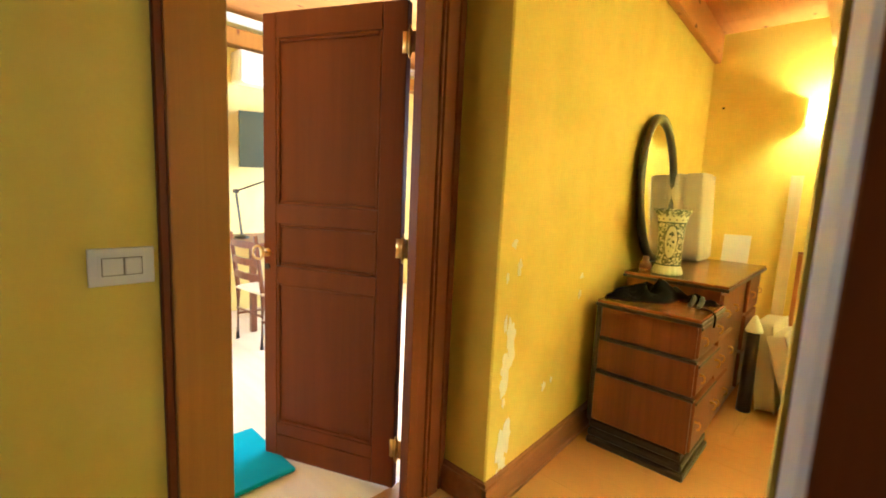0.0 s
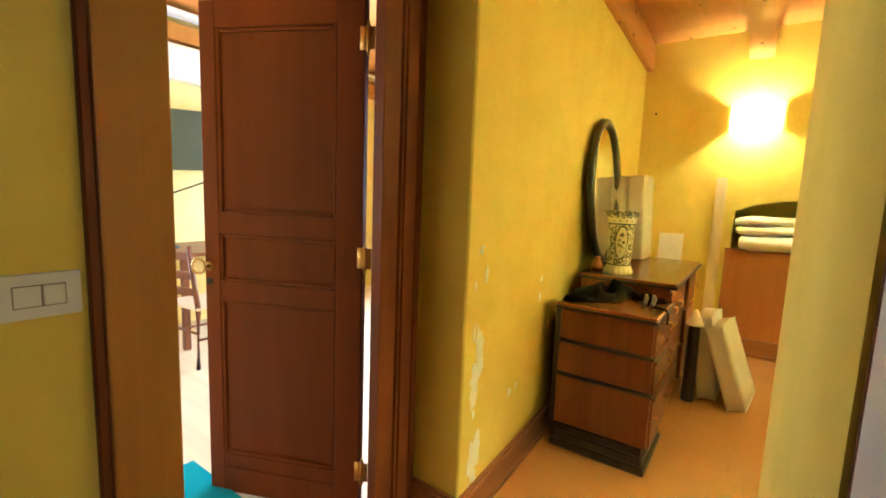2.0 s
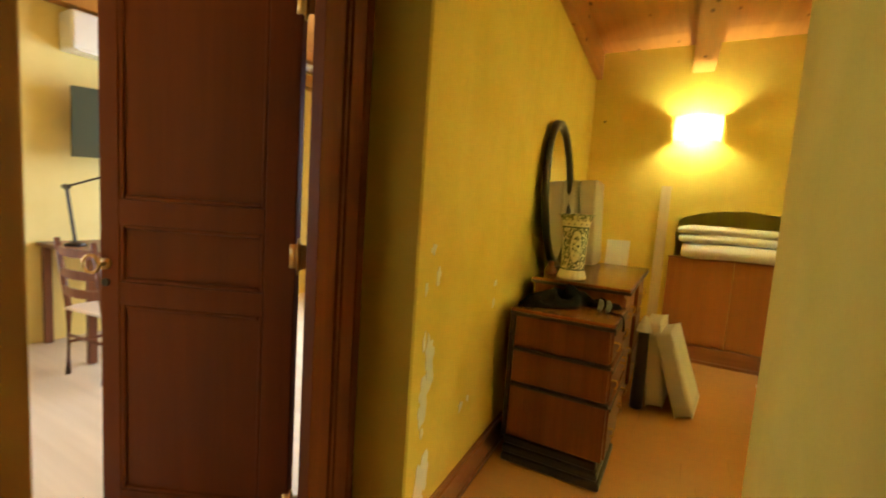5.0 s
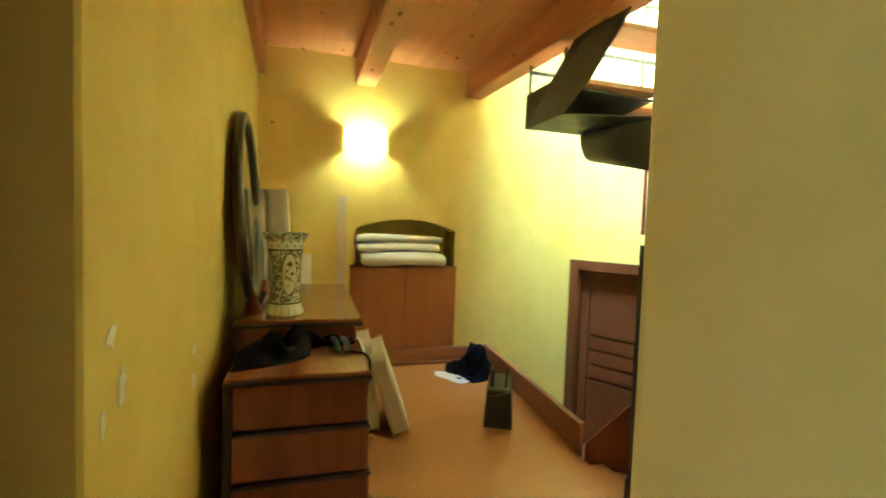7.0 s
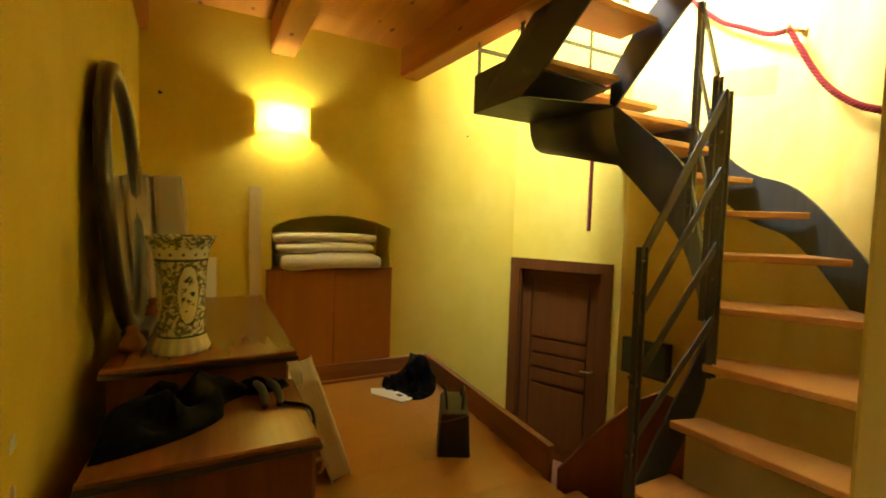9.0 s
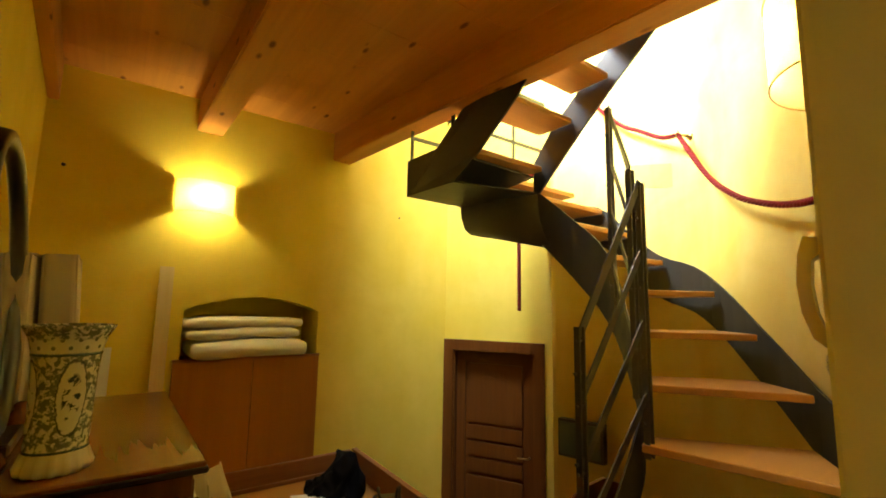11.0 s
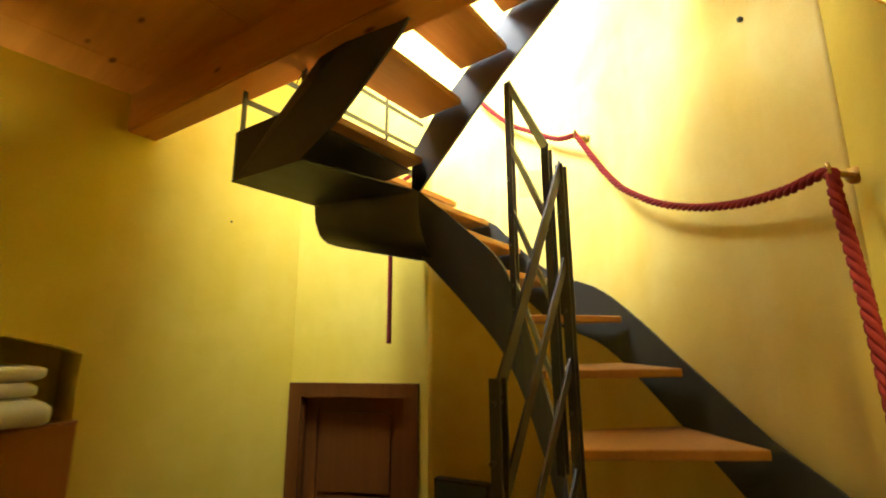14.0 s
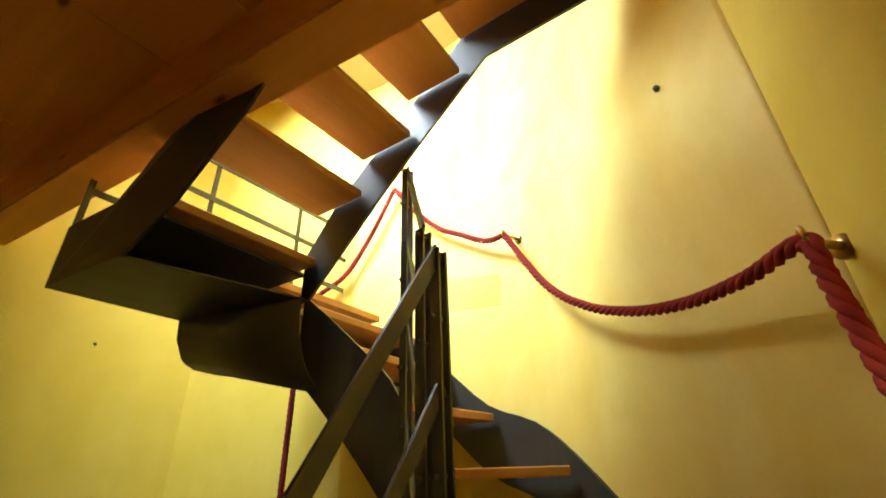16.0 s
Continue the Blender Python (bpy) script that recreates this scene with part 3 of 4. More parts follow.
# ---------------------------------------------------------------- staircase
# treads by their noses: inner end, outer end, height of the top
NOSE = [
    ((0.90, 3.02), (0.95, 2.15), 0.26),
    ((1.15, 3.02), (1.21, 2.18), 0.512),
    ((1.30, 2.98), (1.44, 2.24), 0.762),
    ((1.44, 3.03), (1.825, 2.475), 1.005),
    ((1.66, 3.20), (2.07, 2.755), 1.245),
    ((1.80, 3.39), (2.35, 3.06), 1.486),
    ((1.86, 3.49), (2.49, 3.45), 1.72),
    ((1.79, 3.70), (2.515, 3.71), 1.955),
    ((1.77, 3.95), (2.52, 3.95), 2.18),
]
UPPER = [(3.885, 2.365), (3.62, 2.635), (3.34, 2.84), (3.07, 3.06)]
stair = thing("staircase", (0.9, 3.0, 0), "steel stair with beech treads winding upwards", "staircase")


def stair_part(name, bm, mat, label="", smooth=False):
    return at_world(part(name, bm, mat, stair, label, smooth))


for i, (a, b, z) in enumerate(NOSE):
    if i + 1 < len(NOSE):
        c, d = NOSE[i + 1][1], NOSE[i + 1][0]
    else:
        c, d = (2.50, 4.40), (1.77, 4.20)
    back = lambda p, q: (q[0] + (q[0] - p[0]) * 0.12, q[1] + (q[1] - p[1]) * 0.12)  # noqa: E731
    own = prism([a, b, back(b, c), back(a, d)], z - 0.036, z)
    bmesh.ops.bevel(own, geom=own.edges[:], offset=0.004, segments=1, affect="EDGES")
    stair_part("tread", own, TREADWOOD)
# landing
own = prism([(0.97, 4.45), (2.50, 4.46), (2.50, 4.21), (1.76, 4.21), (1.68, 4.175), (1.05, 4.175)], 2.33, 2.366)
stair_part("tread", own, TREADWOOD)
for y, z in UPPER:
    own = box(1.06, y, z - 0.036, 1.70, y + 0.285, z, 0.004)
    stair_part("tread", own, TREADWOOD)
stair_part("upper_landing", box(1.06, 1.95, 3.235, 1.705, 3.06, 3.275, 0.004), TREADWOOD)
# outer stringer, along the curved wall
outer = [(1.0, 2.155, 0.32), (1.25, 2.185, 0.62), (1.56, 2.27, 0.885), (1.87, 2.475, 1.012), (2.16, 2.765, 1.26), (2.38, 3.045, 1.51), (2.465, 3.24, 1.655), (2.52, 3.50, 1.755), (2.535, 3.75, 1.97), (2.535, 4.0, 2.2), (2.50, 4.46, 2.3)]
outer = smooth_path(outer, 3)
w = ribbon([(p.x, p.y) for p in outer], [p.z - 0.30 for p in outer], [p.z + 0.012 for p in outer], 0.012)
stair_part("outer_stringer", w, STEEL, "dark steel plate against the wall")
# inner stringer
inner = smooth_path([(0.86, 3.04, 0.10, 0.3), (1.13, 3.05, 0.44, 0.3), (1.30, 3.03, 0.72, 0.3), (1.45, 3.06, 0.93, 0.3), (1.66, 3.23, 1.22, 0.32), (1.775, 3.44, 1.68, 0.43), (1.78, 3.70, 1.94, 0.40), (1.72, 3.96, 2.18, 0.36)], 4)
w = ribbon([(p.x, p.y) for p in inner], [p.z + 0.03 - p[3] for p in inner], [p.z + 0.03 for p in inner], 0.012)
stair_part("inner_stringer", w, STEEL, "dark curved steel plate")
# landing trough of folded plate
w = slab([(0.945, 4.47, 2.135), (0.945, 4.47, 2.395), (1.46, 4.49, 2.395), (2.47, 4.49, 2.395), (2.47, 4.52, 1.95), (1.70, 4.52, 1.93), (1.58, 4.51, 1.935), (1.51, 4.50, 1.97), (1.465, 4.49, 2.05), (1.455, 4.49, 2.138)], (0, 0.012, 0))
stair_part("landing_plate", w, STEEL, "dark folded steel landing edge")
w = slab([(0.945, 4.47, 2.135), (1.456, 4.49, 2.138), (1.705, 3.97, 2.30), (1.03, 3.95, 2.31)], (0, 0, 0.012))
stair_part("landing_soffit", w, STEEL, "dark steel landing underside")
w = slab([(0.957, 4.465, 2.137), (1.70, 4.485, 2.137), (1.70, 3.93, 2.18), (1.012, 4.02, 2.153)], (0, 0, 0.006))
stair_part("landing_underside", w, STEEL, "dark steel plate under the landing")
low = smooth_path([(1.456, 4.49, 2.138), (1.465, 4.49, 2.05), (1.52, 4.51, 1.96), (1.60, 4.52, 1.935)], 4)
w = bmesh.new()
a = [w.verts.new(p) for p in low] + [w.verts.new((2.47, 4.52, 1.95))]
b = [w.verts.new((p.x + 0.17, 3.86, p.z - 0.16 * (k / (len(low) - 1)))) for k, p in enumerate(low)] + [w.verts.new((2.47, 3.95, 1.82))]
for i in range(len(a) - 1):
    w.faces.new((a[i], a[i + 1], b[i + 1], b[i]))
ext = bmesh.ops.extrude_face_region(w, geom=w.faces[:])
bmesh.ops.translate(w, vec=(0, 0, 0.01), verts=[e for e in ext["geom"] if isinstance(e, bmesh.types.BMVert)])
stair_part("winder_soffit", w, STEEL, "dark rounded steel underside", True)
# upper flight stringers
w = slab([(0.945, 4.46, 2.135), (0.945, 4.46, 2.395), (0.985, 4.18, 2.415), (1.04, 3.48, 2.97), (1.05, 3.1, 3.28), (1.05, 1.95, 3.40), (1.05, 1.95, 3.14), (1.05, 3.0, 3.10), (1.04, 3.48, 2.55), (1.03, 3.80, 2.30), (1.0, 4.02, 2.15)], (0.012, 0, 0))
stair_part("left_stringer", w, STEEL, "dark steel stringer of the upper flight")
w = slab([(1.705, 3.97, 2.17), (1.705, 3.97, 2.40), (1.71, 3.80, 2.62), (1.712, 3.0, 3.30), (1.712, 1.95, 3.36), (1.712, 1.95, 3.07), (1.712, 2.95, 3.06), (1.71, 3.33, 2.735), (1.71, 3.53, 2.555), (1.705, 3.91, 2.18)], (0.012, 0, 0))
stair_part("right_stringer", w, STEEL, "dark steel stringer beside the void")

rail = thing("stair_railing", (0.88, 3.0, 0), "grey-green steel stair railing with slanted flat bars", "railing")


def rail_part(name, bm, mat=None, label=""):
    return at_world(part(name, bm, mat or RAILSTEEL, rail, label))


P1, P2, P3 = Vector((0.825, 2.95, 0)), Vector((1.33, 2.96, 0)), Vector((1.655, 3.32, 0))
Z1, Z2, Z3 = (0.0, 1.29), (0.70, 1.975), (1.35, 2.585)
P4 = P2 + Vector((0.012, 0.055, 0))
Z4 = (0.95, 2.055)
for p, (z0, z1) in ((P1, Z1), (P2, Z2), (P4, Z4), (P3, Z3)):
    for s in (-0.016, 0.016):
        rail_part("post", box(p.x - 0.004 + s, p.y - 0.014, z0, p.x + 0.004 + s, p.y + 0.014, z1, 0.001))
for (p, (a0, a1)), (q, (b0, b1)) in (((P1, Z1), (P2, Z2)), ((P4, Z4), (P3, Z3))):
    for k, f in enumerate((1.0, 0.74, 0.48, 0.22)):
        a = p + Vector((0, 0, a0 + (a1 - a0) * f if a0 else 0.30 + 0.955 * f))
        b = q + Vector((0, 0, b0 + (b1 - b0) * f))
        rail_part("handrail" if k == 0 else "slanted_bar", bar(a, b, 0.034 if k else 0.04, 0.008))
        for c in (a, b):
            rail_part("bolt", tube([c + Vector((-0.030, 0, -0.02)), c + Vector((0.030, 0, -0.02))], 0.006, 6))
for p, (z0, z1) in ((P1, Z1), (P2, Z2), (P3, Z3)):
    for f in (0.12, 0.35, 0.60, 0.86):
        c = p + Vector((0, 0, z0 + (z1 - z0) * f))
        rail_part("bolt", tube([c + Vector((-0.034, 0.004, 0)), c + Vector((0.034, 0.004, 0))], 0.006, 6))
flight_rail = thing("cable_railing", (1.02, 3.5, 2.9), "thin steel cable railing along the upper flight", "railing")
for y, z in ((4.05, 2.44), (3.35, 2.92), (2.65, 3.3)):
    at_world(part("post", box(1.018, y - 0.018, z, 1.028, y + 0.018, z + 0.95, 0.001), RAILSTEEL, flight_rail))
for k in range(6):
    d = 0.14 + 0.155 * k
    at_world(part("cable", tube([(1.014, 4.10, 2.42 + d), (1.014, 3.35, 2.95 + d), (1.014, 2.60, 3.32 + d)], 0.003, 6), RAILSTEEL, flight_rail, "", True))
guard = thing("landing_railing", (0.95, 4.45, 2.4), "low steel guard rail on the landing", "railing")
for x, y, z in ((0.955, 4.44, 2.39), (1.45, 4.46, 2.39), (2.0, 4.46, 2.39)):
    at_world(part("post", box(x - 0.012, y - 0.004, z, x + 0.012, y + 0.004, z + 0.85), RAILSTEEL, guard))
for dz in (0.16, 0.38, 0.60, 0.84):
    at_world(part("bar", box(0.95, 4.446, 2.39 + dz, 2.4, 4.452, 2.42 + dz), RAILSTEEL, guard))

# ---------------------------------------------------------------- rope along the stair wall
def laid_rope(points, steps, radius):
    """Three strands wound round a path."""
    path = smooth_path(points, steps)
    fine = []
    for a, b in zip(path, path[1:]):
        n = max(1, int((b - a).length / 0.008))
        fine += [a.lerp(b, i / n) for i in range(n)]
    fine.append(path[-1])
    bm = bmesh.new()
    for strand in range(3):
        line, run = [], 0.0
        for i, p in enumerate(fine):
            q = fine[max(i - 1, 0)]
            run += (p - q).length
            way = (fine[min(i + 1, len(fine) - 1)] - q).normalized()
            side = way.cross(Vector((0.3, 0.2, 0.93))).normalized()
            over = side.cross(way)
            a = run * 2 * math.pi / 0.10 + strand * 2.0944
            line.append(p + (side * math.cos(a) + over * math.sin(a)) * radius * 0.5)
        tube(line, radius * 0.58, 7, bm)
    return bm


H0, H1, H2, H3 = (1.16, 2.215, 0.95), (1.429, 2.253, 1.814), (2.380, 3.250, 2.578), (2.51, 4.12, 3.30)
rope = thing("rope_handrail", H1, "thick twisted dark red rope handrail", "rope")
for pts, st in (
    ([(1.15, 2.23, 0.80), H0, (1.22, 2.235, 1.10), (1.31, 2.24, 1.45), (1.388, 2.25, 1.73), H1, (1.59, 2.346, 1.823), (1.782, 2.480, 1.853), (1.96, 2.645, 1.914), (2.12, 2.832, 2.02), (2.272, 3.032, 2.212), H2], 6),
    ([H2, (2.45, 3.40, 2.62), (2.489, 3.592, 2.744), (2.505, 3.746, 2.846), (2.515, 3.958, 3.071), H3], 6),
    ([H3, (2.487, 4.341, 2.925), (2.456, 4.512, 2.702), (2.361, 4.66, 2.561), (2.27, 4.64, 2.40), (2.225, 4.61, 2.15), (2.216, 4.603, 1.75), (2.216, 4.603, 1.34)], 6),
):
    at_world(part("rope_length", laid_rope(pts, st, 0.0168), ROPE, rope, "", True))
for x, y, z in (H0, H1, H2, H3):
    best = min(CURVE, key=lambda p: (p - Vector((x, y))).length)
    d = (best - Vector((x, y)))
    if z in (H0[2], H1[2]):
        d = Vector((0.068, -0.062)) if z == H1[2] else Vector((0.03, -0.06))
    a, b = Vector((x, y, z)), Vector((x + d.x, y + d.y, z))
    w = tube([a, b], 0.009, 10)
    n = (b - a).normalized()
    tube([b - n * 0.008, b], [0.023, 0.025], 20, w)
    tube([a + Vector((0.026 * math.cos(t), 0, 0.026 * math.sin(t))) for t in np.linspace(0, 6.2, 20)], 0.005, 8, w)
    single("rope_hook", w, BRASS, "brass rope eye on a round wall plate", "hook", group="rope hooks on the stair wall", smooth=True)

# ---------------------------------------------------------------- small door
sd = thing("door_3", (*on_small(0.5, 0), LOWER), "low brown panelled door in the angled wall", "door")
sd["kind"] = "structure"


def sd_part(name, bm, mat, label="", smooth=False):
    return at_world(part(name, bm, mat, sd, label, smooth))


for s0, s1, z0, z1 in ((0.0, 0.10, LOWER, 1.045), (0.90, 1.0, LOWER, 1.045), (0.10, 0.90, 0.945, 1.045)):
    sd_part("architrave", small_block(s0, s1, 0.0, 0.025, z0, z1), SMALLDOOR)
for s0, s1, z0, z1 in ((0.10, 0.20, LOWER, 0.945), (0.80, 0.90, LOWER, 0.945), (0.20, 0.80, 0.845, 0.945)):
    sd_part("stile", small_block(s0, s1, -0.10, -0.06, z0, z1), SMALLDOOR)
for s0, s1, z0, z1 in ((0.10, 0.113, LOWER, 0.944), (0.887, 0.90, LOWER, 0.944), (0.114, 0.886, 0.931, 0.944)):
    sd_part("lining", small_block(s0, s1, -0.059, -0.001, z0, z1), SMALLDOOR)
sd_part("backing", small_block(0.2, 0.8, -0.10, -0.085, LOWER, 0.845), SMALLDOOR)
for z0, z1 in ((0.27, 0.82), (0.12, 0.24), (-0.03, 0.09), (-0.18, -0.06), (-0.80, -0.22)):
    sd_part("panel", small_block(0.23, 0.77, -0.085, -0.065, z0, z1), SMALLDOOR)
k = bmesh.new()
a = Vector((*on_small(0.84, -0.06), 0.02))
nn = Vector((SN.x, SN.y, 0))
ss = Vector((SW.x, SW.y, 0))
tube([a, a + nn * 0.045, a + nn * 0.05 - ss * 0.10], 0.008, 8, k)
sd_part("handle", k, BRASS, "brass lever handle", True)

# ---------------------------------------------------------------- recess panel and bedding
rp = thing("recess_panel", (0.21, 5.437, 0.157), "cherry-coloured plywood panel under the arched recess", "panel")
for x0, x1 in ((-0.305, 0.2185), (0.2215, 0.728)):
    at_world(part("board", box(x0, 5.425, 0.157, x1, 5.449, 0.945, 0.003), PANEL, rp))
at_world(part("top_rail", box(-0.308, 5.420, 0.946, 0.731, 5.449, 0.962, 0.003), SKIRT_X, rp, "thin brown top rail"))
own = slab([(-0.43, 5.40, 0.157), (-0.43, 5.44, 1.60), (-0.345, 5.44, 1.60), (-0.345, 5.40, 0.157)], (0, 0.018, 0))
single("leaning_board", own, PALEBOARD, "narrow pale board leaning on the end wall", "board")


def folded(name, x0, x1, y0, y1, z0, layers, thick, label):
    """A folded blanket: stacked soft layers joined by rounded folds."""
    ob = thing(name, ((x0 + x1) / 2, (y0 + y1) / 2, z0), label, "blanket", "folded blankets in the recess")
    rnd = random.Random(len(name) + layers)
    for i in range(layers):
        z = z0 + i * thick
        own = bmesh.new()
        nx, ny = 26, 6
        prof = []
        for k in range(28):
            a = 2 * math.pi * k / 28
            cx, cz = math.cos(a), math.sin(a)
            prof.append((math.copysign(abs(cx) ** 0.25, cx), math.copysign(abs(cz) ** 0.45, cz)))
        rows = []
        dx0, dx1 = rnd.uniform(-0.01, 0.03), rnd.uniform(-0.05, 0.0)
        for j in range(ny + 1):
            y = y0 + (y1 - y0) * j / ny
            e = 1 - 0.12 * (abs(2 * j / ny - 1) ** 6)
            row = []
            for px, pz in prof:
                x = (x0 + dx0 + x1 + dx1) / 2 + px * (x1 + dx1 - x0 - dx0) / 2
                sag = 0.008 * math.sin(7 * x + i) + 0.005 * math.sin(17 * x + 3 * i)
                row.append(own.verts.new((x, y, z + thick / 2 + pz * thick * 0.5 * e + sag + 0.012 * i * max(0, px))))
            rows.append(row)
        for r, s in zip(rows, rows[1:]):
            for k in range(28):
                own.faces.new((r[k], r[(k + 1) % 28], s[(k + 1) % 28], s[k]))
        own.faces.new(rows[0]), own.faces.new(rows[-1][::-1])
        at_world(part("fold", own, LINEN, ob, "", True))
    return ob


folded("quilt", -0.23, 0.61, 5.36, 5.85, 0.958, 1, 0.135, "thick white folded quilt in the arched recess")
folded("blanket", -0.25, 0.57, 5.38, 5.85, 1.096, 2, 0.078, "white folded blanket on a quilt in the recess")

# ---------------------------------------------------------------- wall lamps
def sconce(at, turn, label):
    """A half-round shade on a wall that it meets with its straight side; at its middle."""
    ob = thing("wall_lamp", at, label, "lamp", "half-round wall lamps", turn)
    own = bmesh.new()
    n = 28
    rows = [[own.verts.new((0.19 * math.cos(math.pi * k / n), -0.005 - 0.137 * math.sin(math.pi * k / n), z)) for k in range(n + 1)] for z in (-0.115, 0.115)]
    for k in range(n):
        own.faces.new((rows[0][k], rows[0][k + 1], rows[1][k + 1], rows[1][k]))
    part("shade", own, SHADE, ob, "", True)
    for z in (-0.115, 0.115):
        pts = [(0.191 * math.cos(math.pi * k / n), -0.005 - 0.1375 * math.sin(math.pi * k / n), z) for k in range(n + 1)]
        part("rim", tube(pts, 0.0022, 6), BRASS, ob)
    part("wall_plate", box(-0.05, -0.02, -0.05, 0.05, 0.0, 0.05, 0.004), WHITE, ob)
    return ob


sconce((-0.19, 5.449, 2.112), 0, "lit half-round cream wall lamp on yellow plaster")
sconce((0.74, 2.095, 2.055), 187.2, "lit half-round cream wall lamp beside the stair")

# ---------------------------------------------------------------- dressing table
dt = thing("dressing_table", (-0.67, 3.7, 0), "old walnut dressing table with stepped drawer block", "dressing table", "", 2.0)


def dt_part(name, bm, mat, label="", parent=None, smooth=False):
    ob = part(name, bm, mat, parent or dt, label, smooth)
    ob.matrix_parent_inverse = (parent or dt).matrix_world.inverted()
    return ob


dt.matrix_world = pose(-0.67, 3.76, 0)
LOWTOP, HIGHTOP, Y0, Y1 = 0.803, 0.905, 2.90, 3.345


def knob(y, z, x, parent=None):
    """A small turned drop handle on a drawer front."""
    h = tube([(x, y, z), (x + 0.016, y, z)], [0.007, 0.005], 8)
    tube(smooth_path([(x + 0.016, y, z + 0.004), (x + 0.026, y, z - 0.010), (x + 0.022, y, z - 0.032), (x + 0.012, y, z - 0.036)], 4), 0.0045, 6, h)
    dt_part("handle", h, BRASS, "small brass drop handle", parent, True)


dt_part("low_body", box(-0.905, Y0 + 0.018, 0.125, -0.445, Y1, LOWTOP - 0.03, 0.004), VENEER)
dt_part("back_post", box(-0.918, Y0 - 0.004, 0.125, -0.892, Y0 + 0.017, LOWTOP - 0.03, 0.004), DARKWOOD, "dark corner post at the wall")
for k, (z0, z1) in enumerate(((0.14, 0.405), (0.425, 0.588), (0.608, 0.768))):
    o = 0.006 * (2 - k)
    dt_part("side_panel", box(-0.890, Y0 + 0.002 - o, z0, -0.432 + o, Y0 + 0.018, z1, 0.004), VENEER)
    dt_part("ledge", box(-0.890, Y0 - 0.004 - o, z1 - 0.001, -0.424 + o, Y0 + 0.024, z1 + 0.013, 0.003), DARKWOOD, "dark moulded ledge")
    dw = dt_part("drawer", box(-0.446, Y0 + 0.022, z0, -0.422 + o, Y1 - 0.015, z1 - 0.006, 0.006), VENEER)
    dt_part("drawer_lip", box(-0.424 + o, Y0 + 0.022, z1 - 0.024, -0.415 + o, Y1 - 0.015, z1 - 0.008, 0.004), DARKWOOD, "dark drawer lip", dw)
    knob(Y0 + 0.055, (z0 + z1) / 2 + 0.02, -0.422 + o, dw)
    knob(Y1 - 0.09, (z0 + z1) / 2 + 0.02, -0.422 + o, dw)
dt_part("low_top", box(-0.915, Y0 - 0.014, LOWTOP - 0.018, -0.418, Y1 + 0.01, LOWTOP, 0.005), TOPWOOD)
dt_part("top_edge", box(-0.918, Y0 - 0.019, LOWTOP - 0.034, -0.412, Y1 + 0.01, LOWTOP - 0.015, 0.004), DARKWOOD, "dark top edge")
for i, (z0, z1) in enumerate(((0.0, 0.036), (0.040, 0.078), (0.082, 0.126))):
    o = 0.013 * (2 - i)
    dt_part("plinth", box(-0.905, Y0 + 0.006 - o, z0, -0.442 + o, Y1, z1, 0.007), DARKWOOD, "dark stepped plinth")
dt_part("tall_body", box(-0.94, Y1 + 0.001, 0.05, -0.452, 4.55, HIGHTOP - 0.03, 0.004), VENEER)
dt_part("end_panel", box(-0.925, Y1 - 0.007, LOWTOP + 0.004, -0.44, Y1 + 0.003, HIGHTOP - 0.034, 0.003), VENEER)
dt_part("tall_top", box(-0.955, Y1 - 0.018, HIGHTOP - 0.018, -0.408, 4.565, HIGHTOP, 0.005), TOPWOOD)
dt_part("top_edge", box(-0.957, Y1 - 0.023, HIGHTOP - 0.033, -0.403, 4.569, HIGHTOP - 0.015, 0.004), DARKWOOD, "dark top edge")
for y in (Y1 + 0.03, 4.50):
    dt_part("foot", box(-0.52, y - 0.02, 0.0, -0.462, y + 0.03, 0.05, 0.006), DARKWOOD, "dark block foot")
    dt_part("foot", box(-0.93, y - 0.02, 0.0, -0.88, y + 0.03, 0.05, 0.006), DARKWOOD, "dark block foot")
for y0, y1 in ((Y1 + 0.02, 3.74), (4.13, 4.53)):
    for z0, z1 in ((0.10, 0.34), (0.36, 0.60), (0.62, 0.85)):
        dw = dt_part("drawer", box(-0.453, y0, z0, -0.43, y1, z1, 0.006), VENEER)
        for yy in (y0 + 0.08, y1 - 0.08):
            knob(yy, (z0 + z1) / 2 + 0.02, -0.43, dw)

# oval mirror standing against the wall
mi = thing("oval_mirror", (-0.97, 3.75, 0.89), "tall oval mirror in a dark wooden frame", "mirror")
MC, MA, MB = Vector((-0.968, 3.80, 1.405)), 0.325, 0.47
lean = lambda z: 0.03 - 0.06 * (z - 0.9)  # noqa: E731
pts = []
for k in range(65):
    a = 2 * math.pi * k / 64
    z = MC.z + MB * math.sin(a)
    pts.append(Vector((MC.x + lean(z), MC.y + MA * math.cos(a), z)))
own = bmesh.new()
rings = []
for i, p in enumerate(pts[:-1]):
    a = 2 * math.pi * i / 64
    outw = Vector((0, math.cos(a), math.sin(a)))
    ring = [own.verts.new(p + outw * o + Vector((d, 0, 0))) for o, d in ((-0.035, 0.0), (-0.03, 0.022), (0.0, 0.032), (0.022, 0.024), (0.025, -0.012), (-0.035, -0.012))]
    rings.append(ring)
for r, s in zip(rings, rings[1:] + rings[:1]):
    for k in range(6):
        own.faces.new((r[k], r[(k + 1) % 6], s[(k + 1) % 6], s[k]))
at_world(part("frame", own, DARKWOOD, mi, "", True))
own = bmesh.new()
own.faces.new([own.verts.new(p + Vector((0.006, -0.02 * math.cos(2 * math.pi * i / 64), -0.02 * math.sin(2 * math.pi * i / 64)))) for i, p in enumerate(pts[:-1])])
at_world(part("mirror_glass", own, MIRROR, mi, "clear silvered glass"))
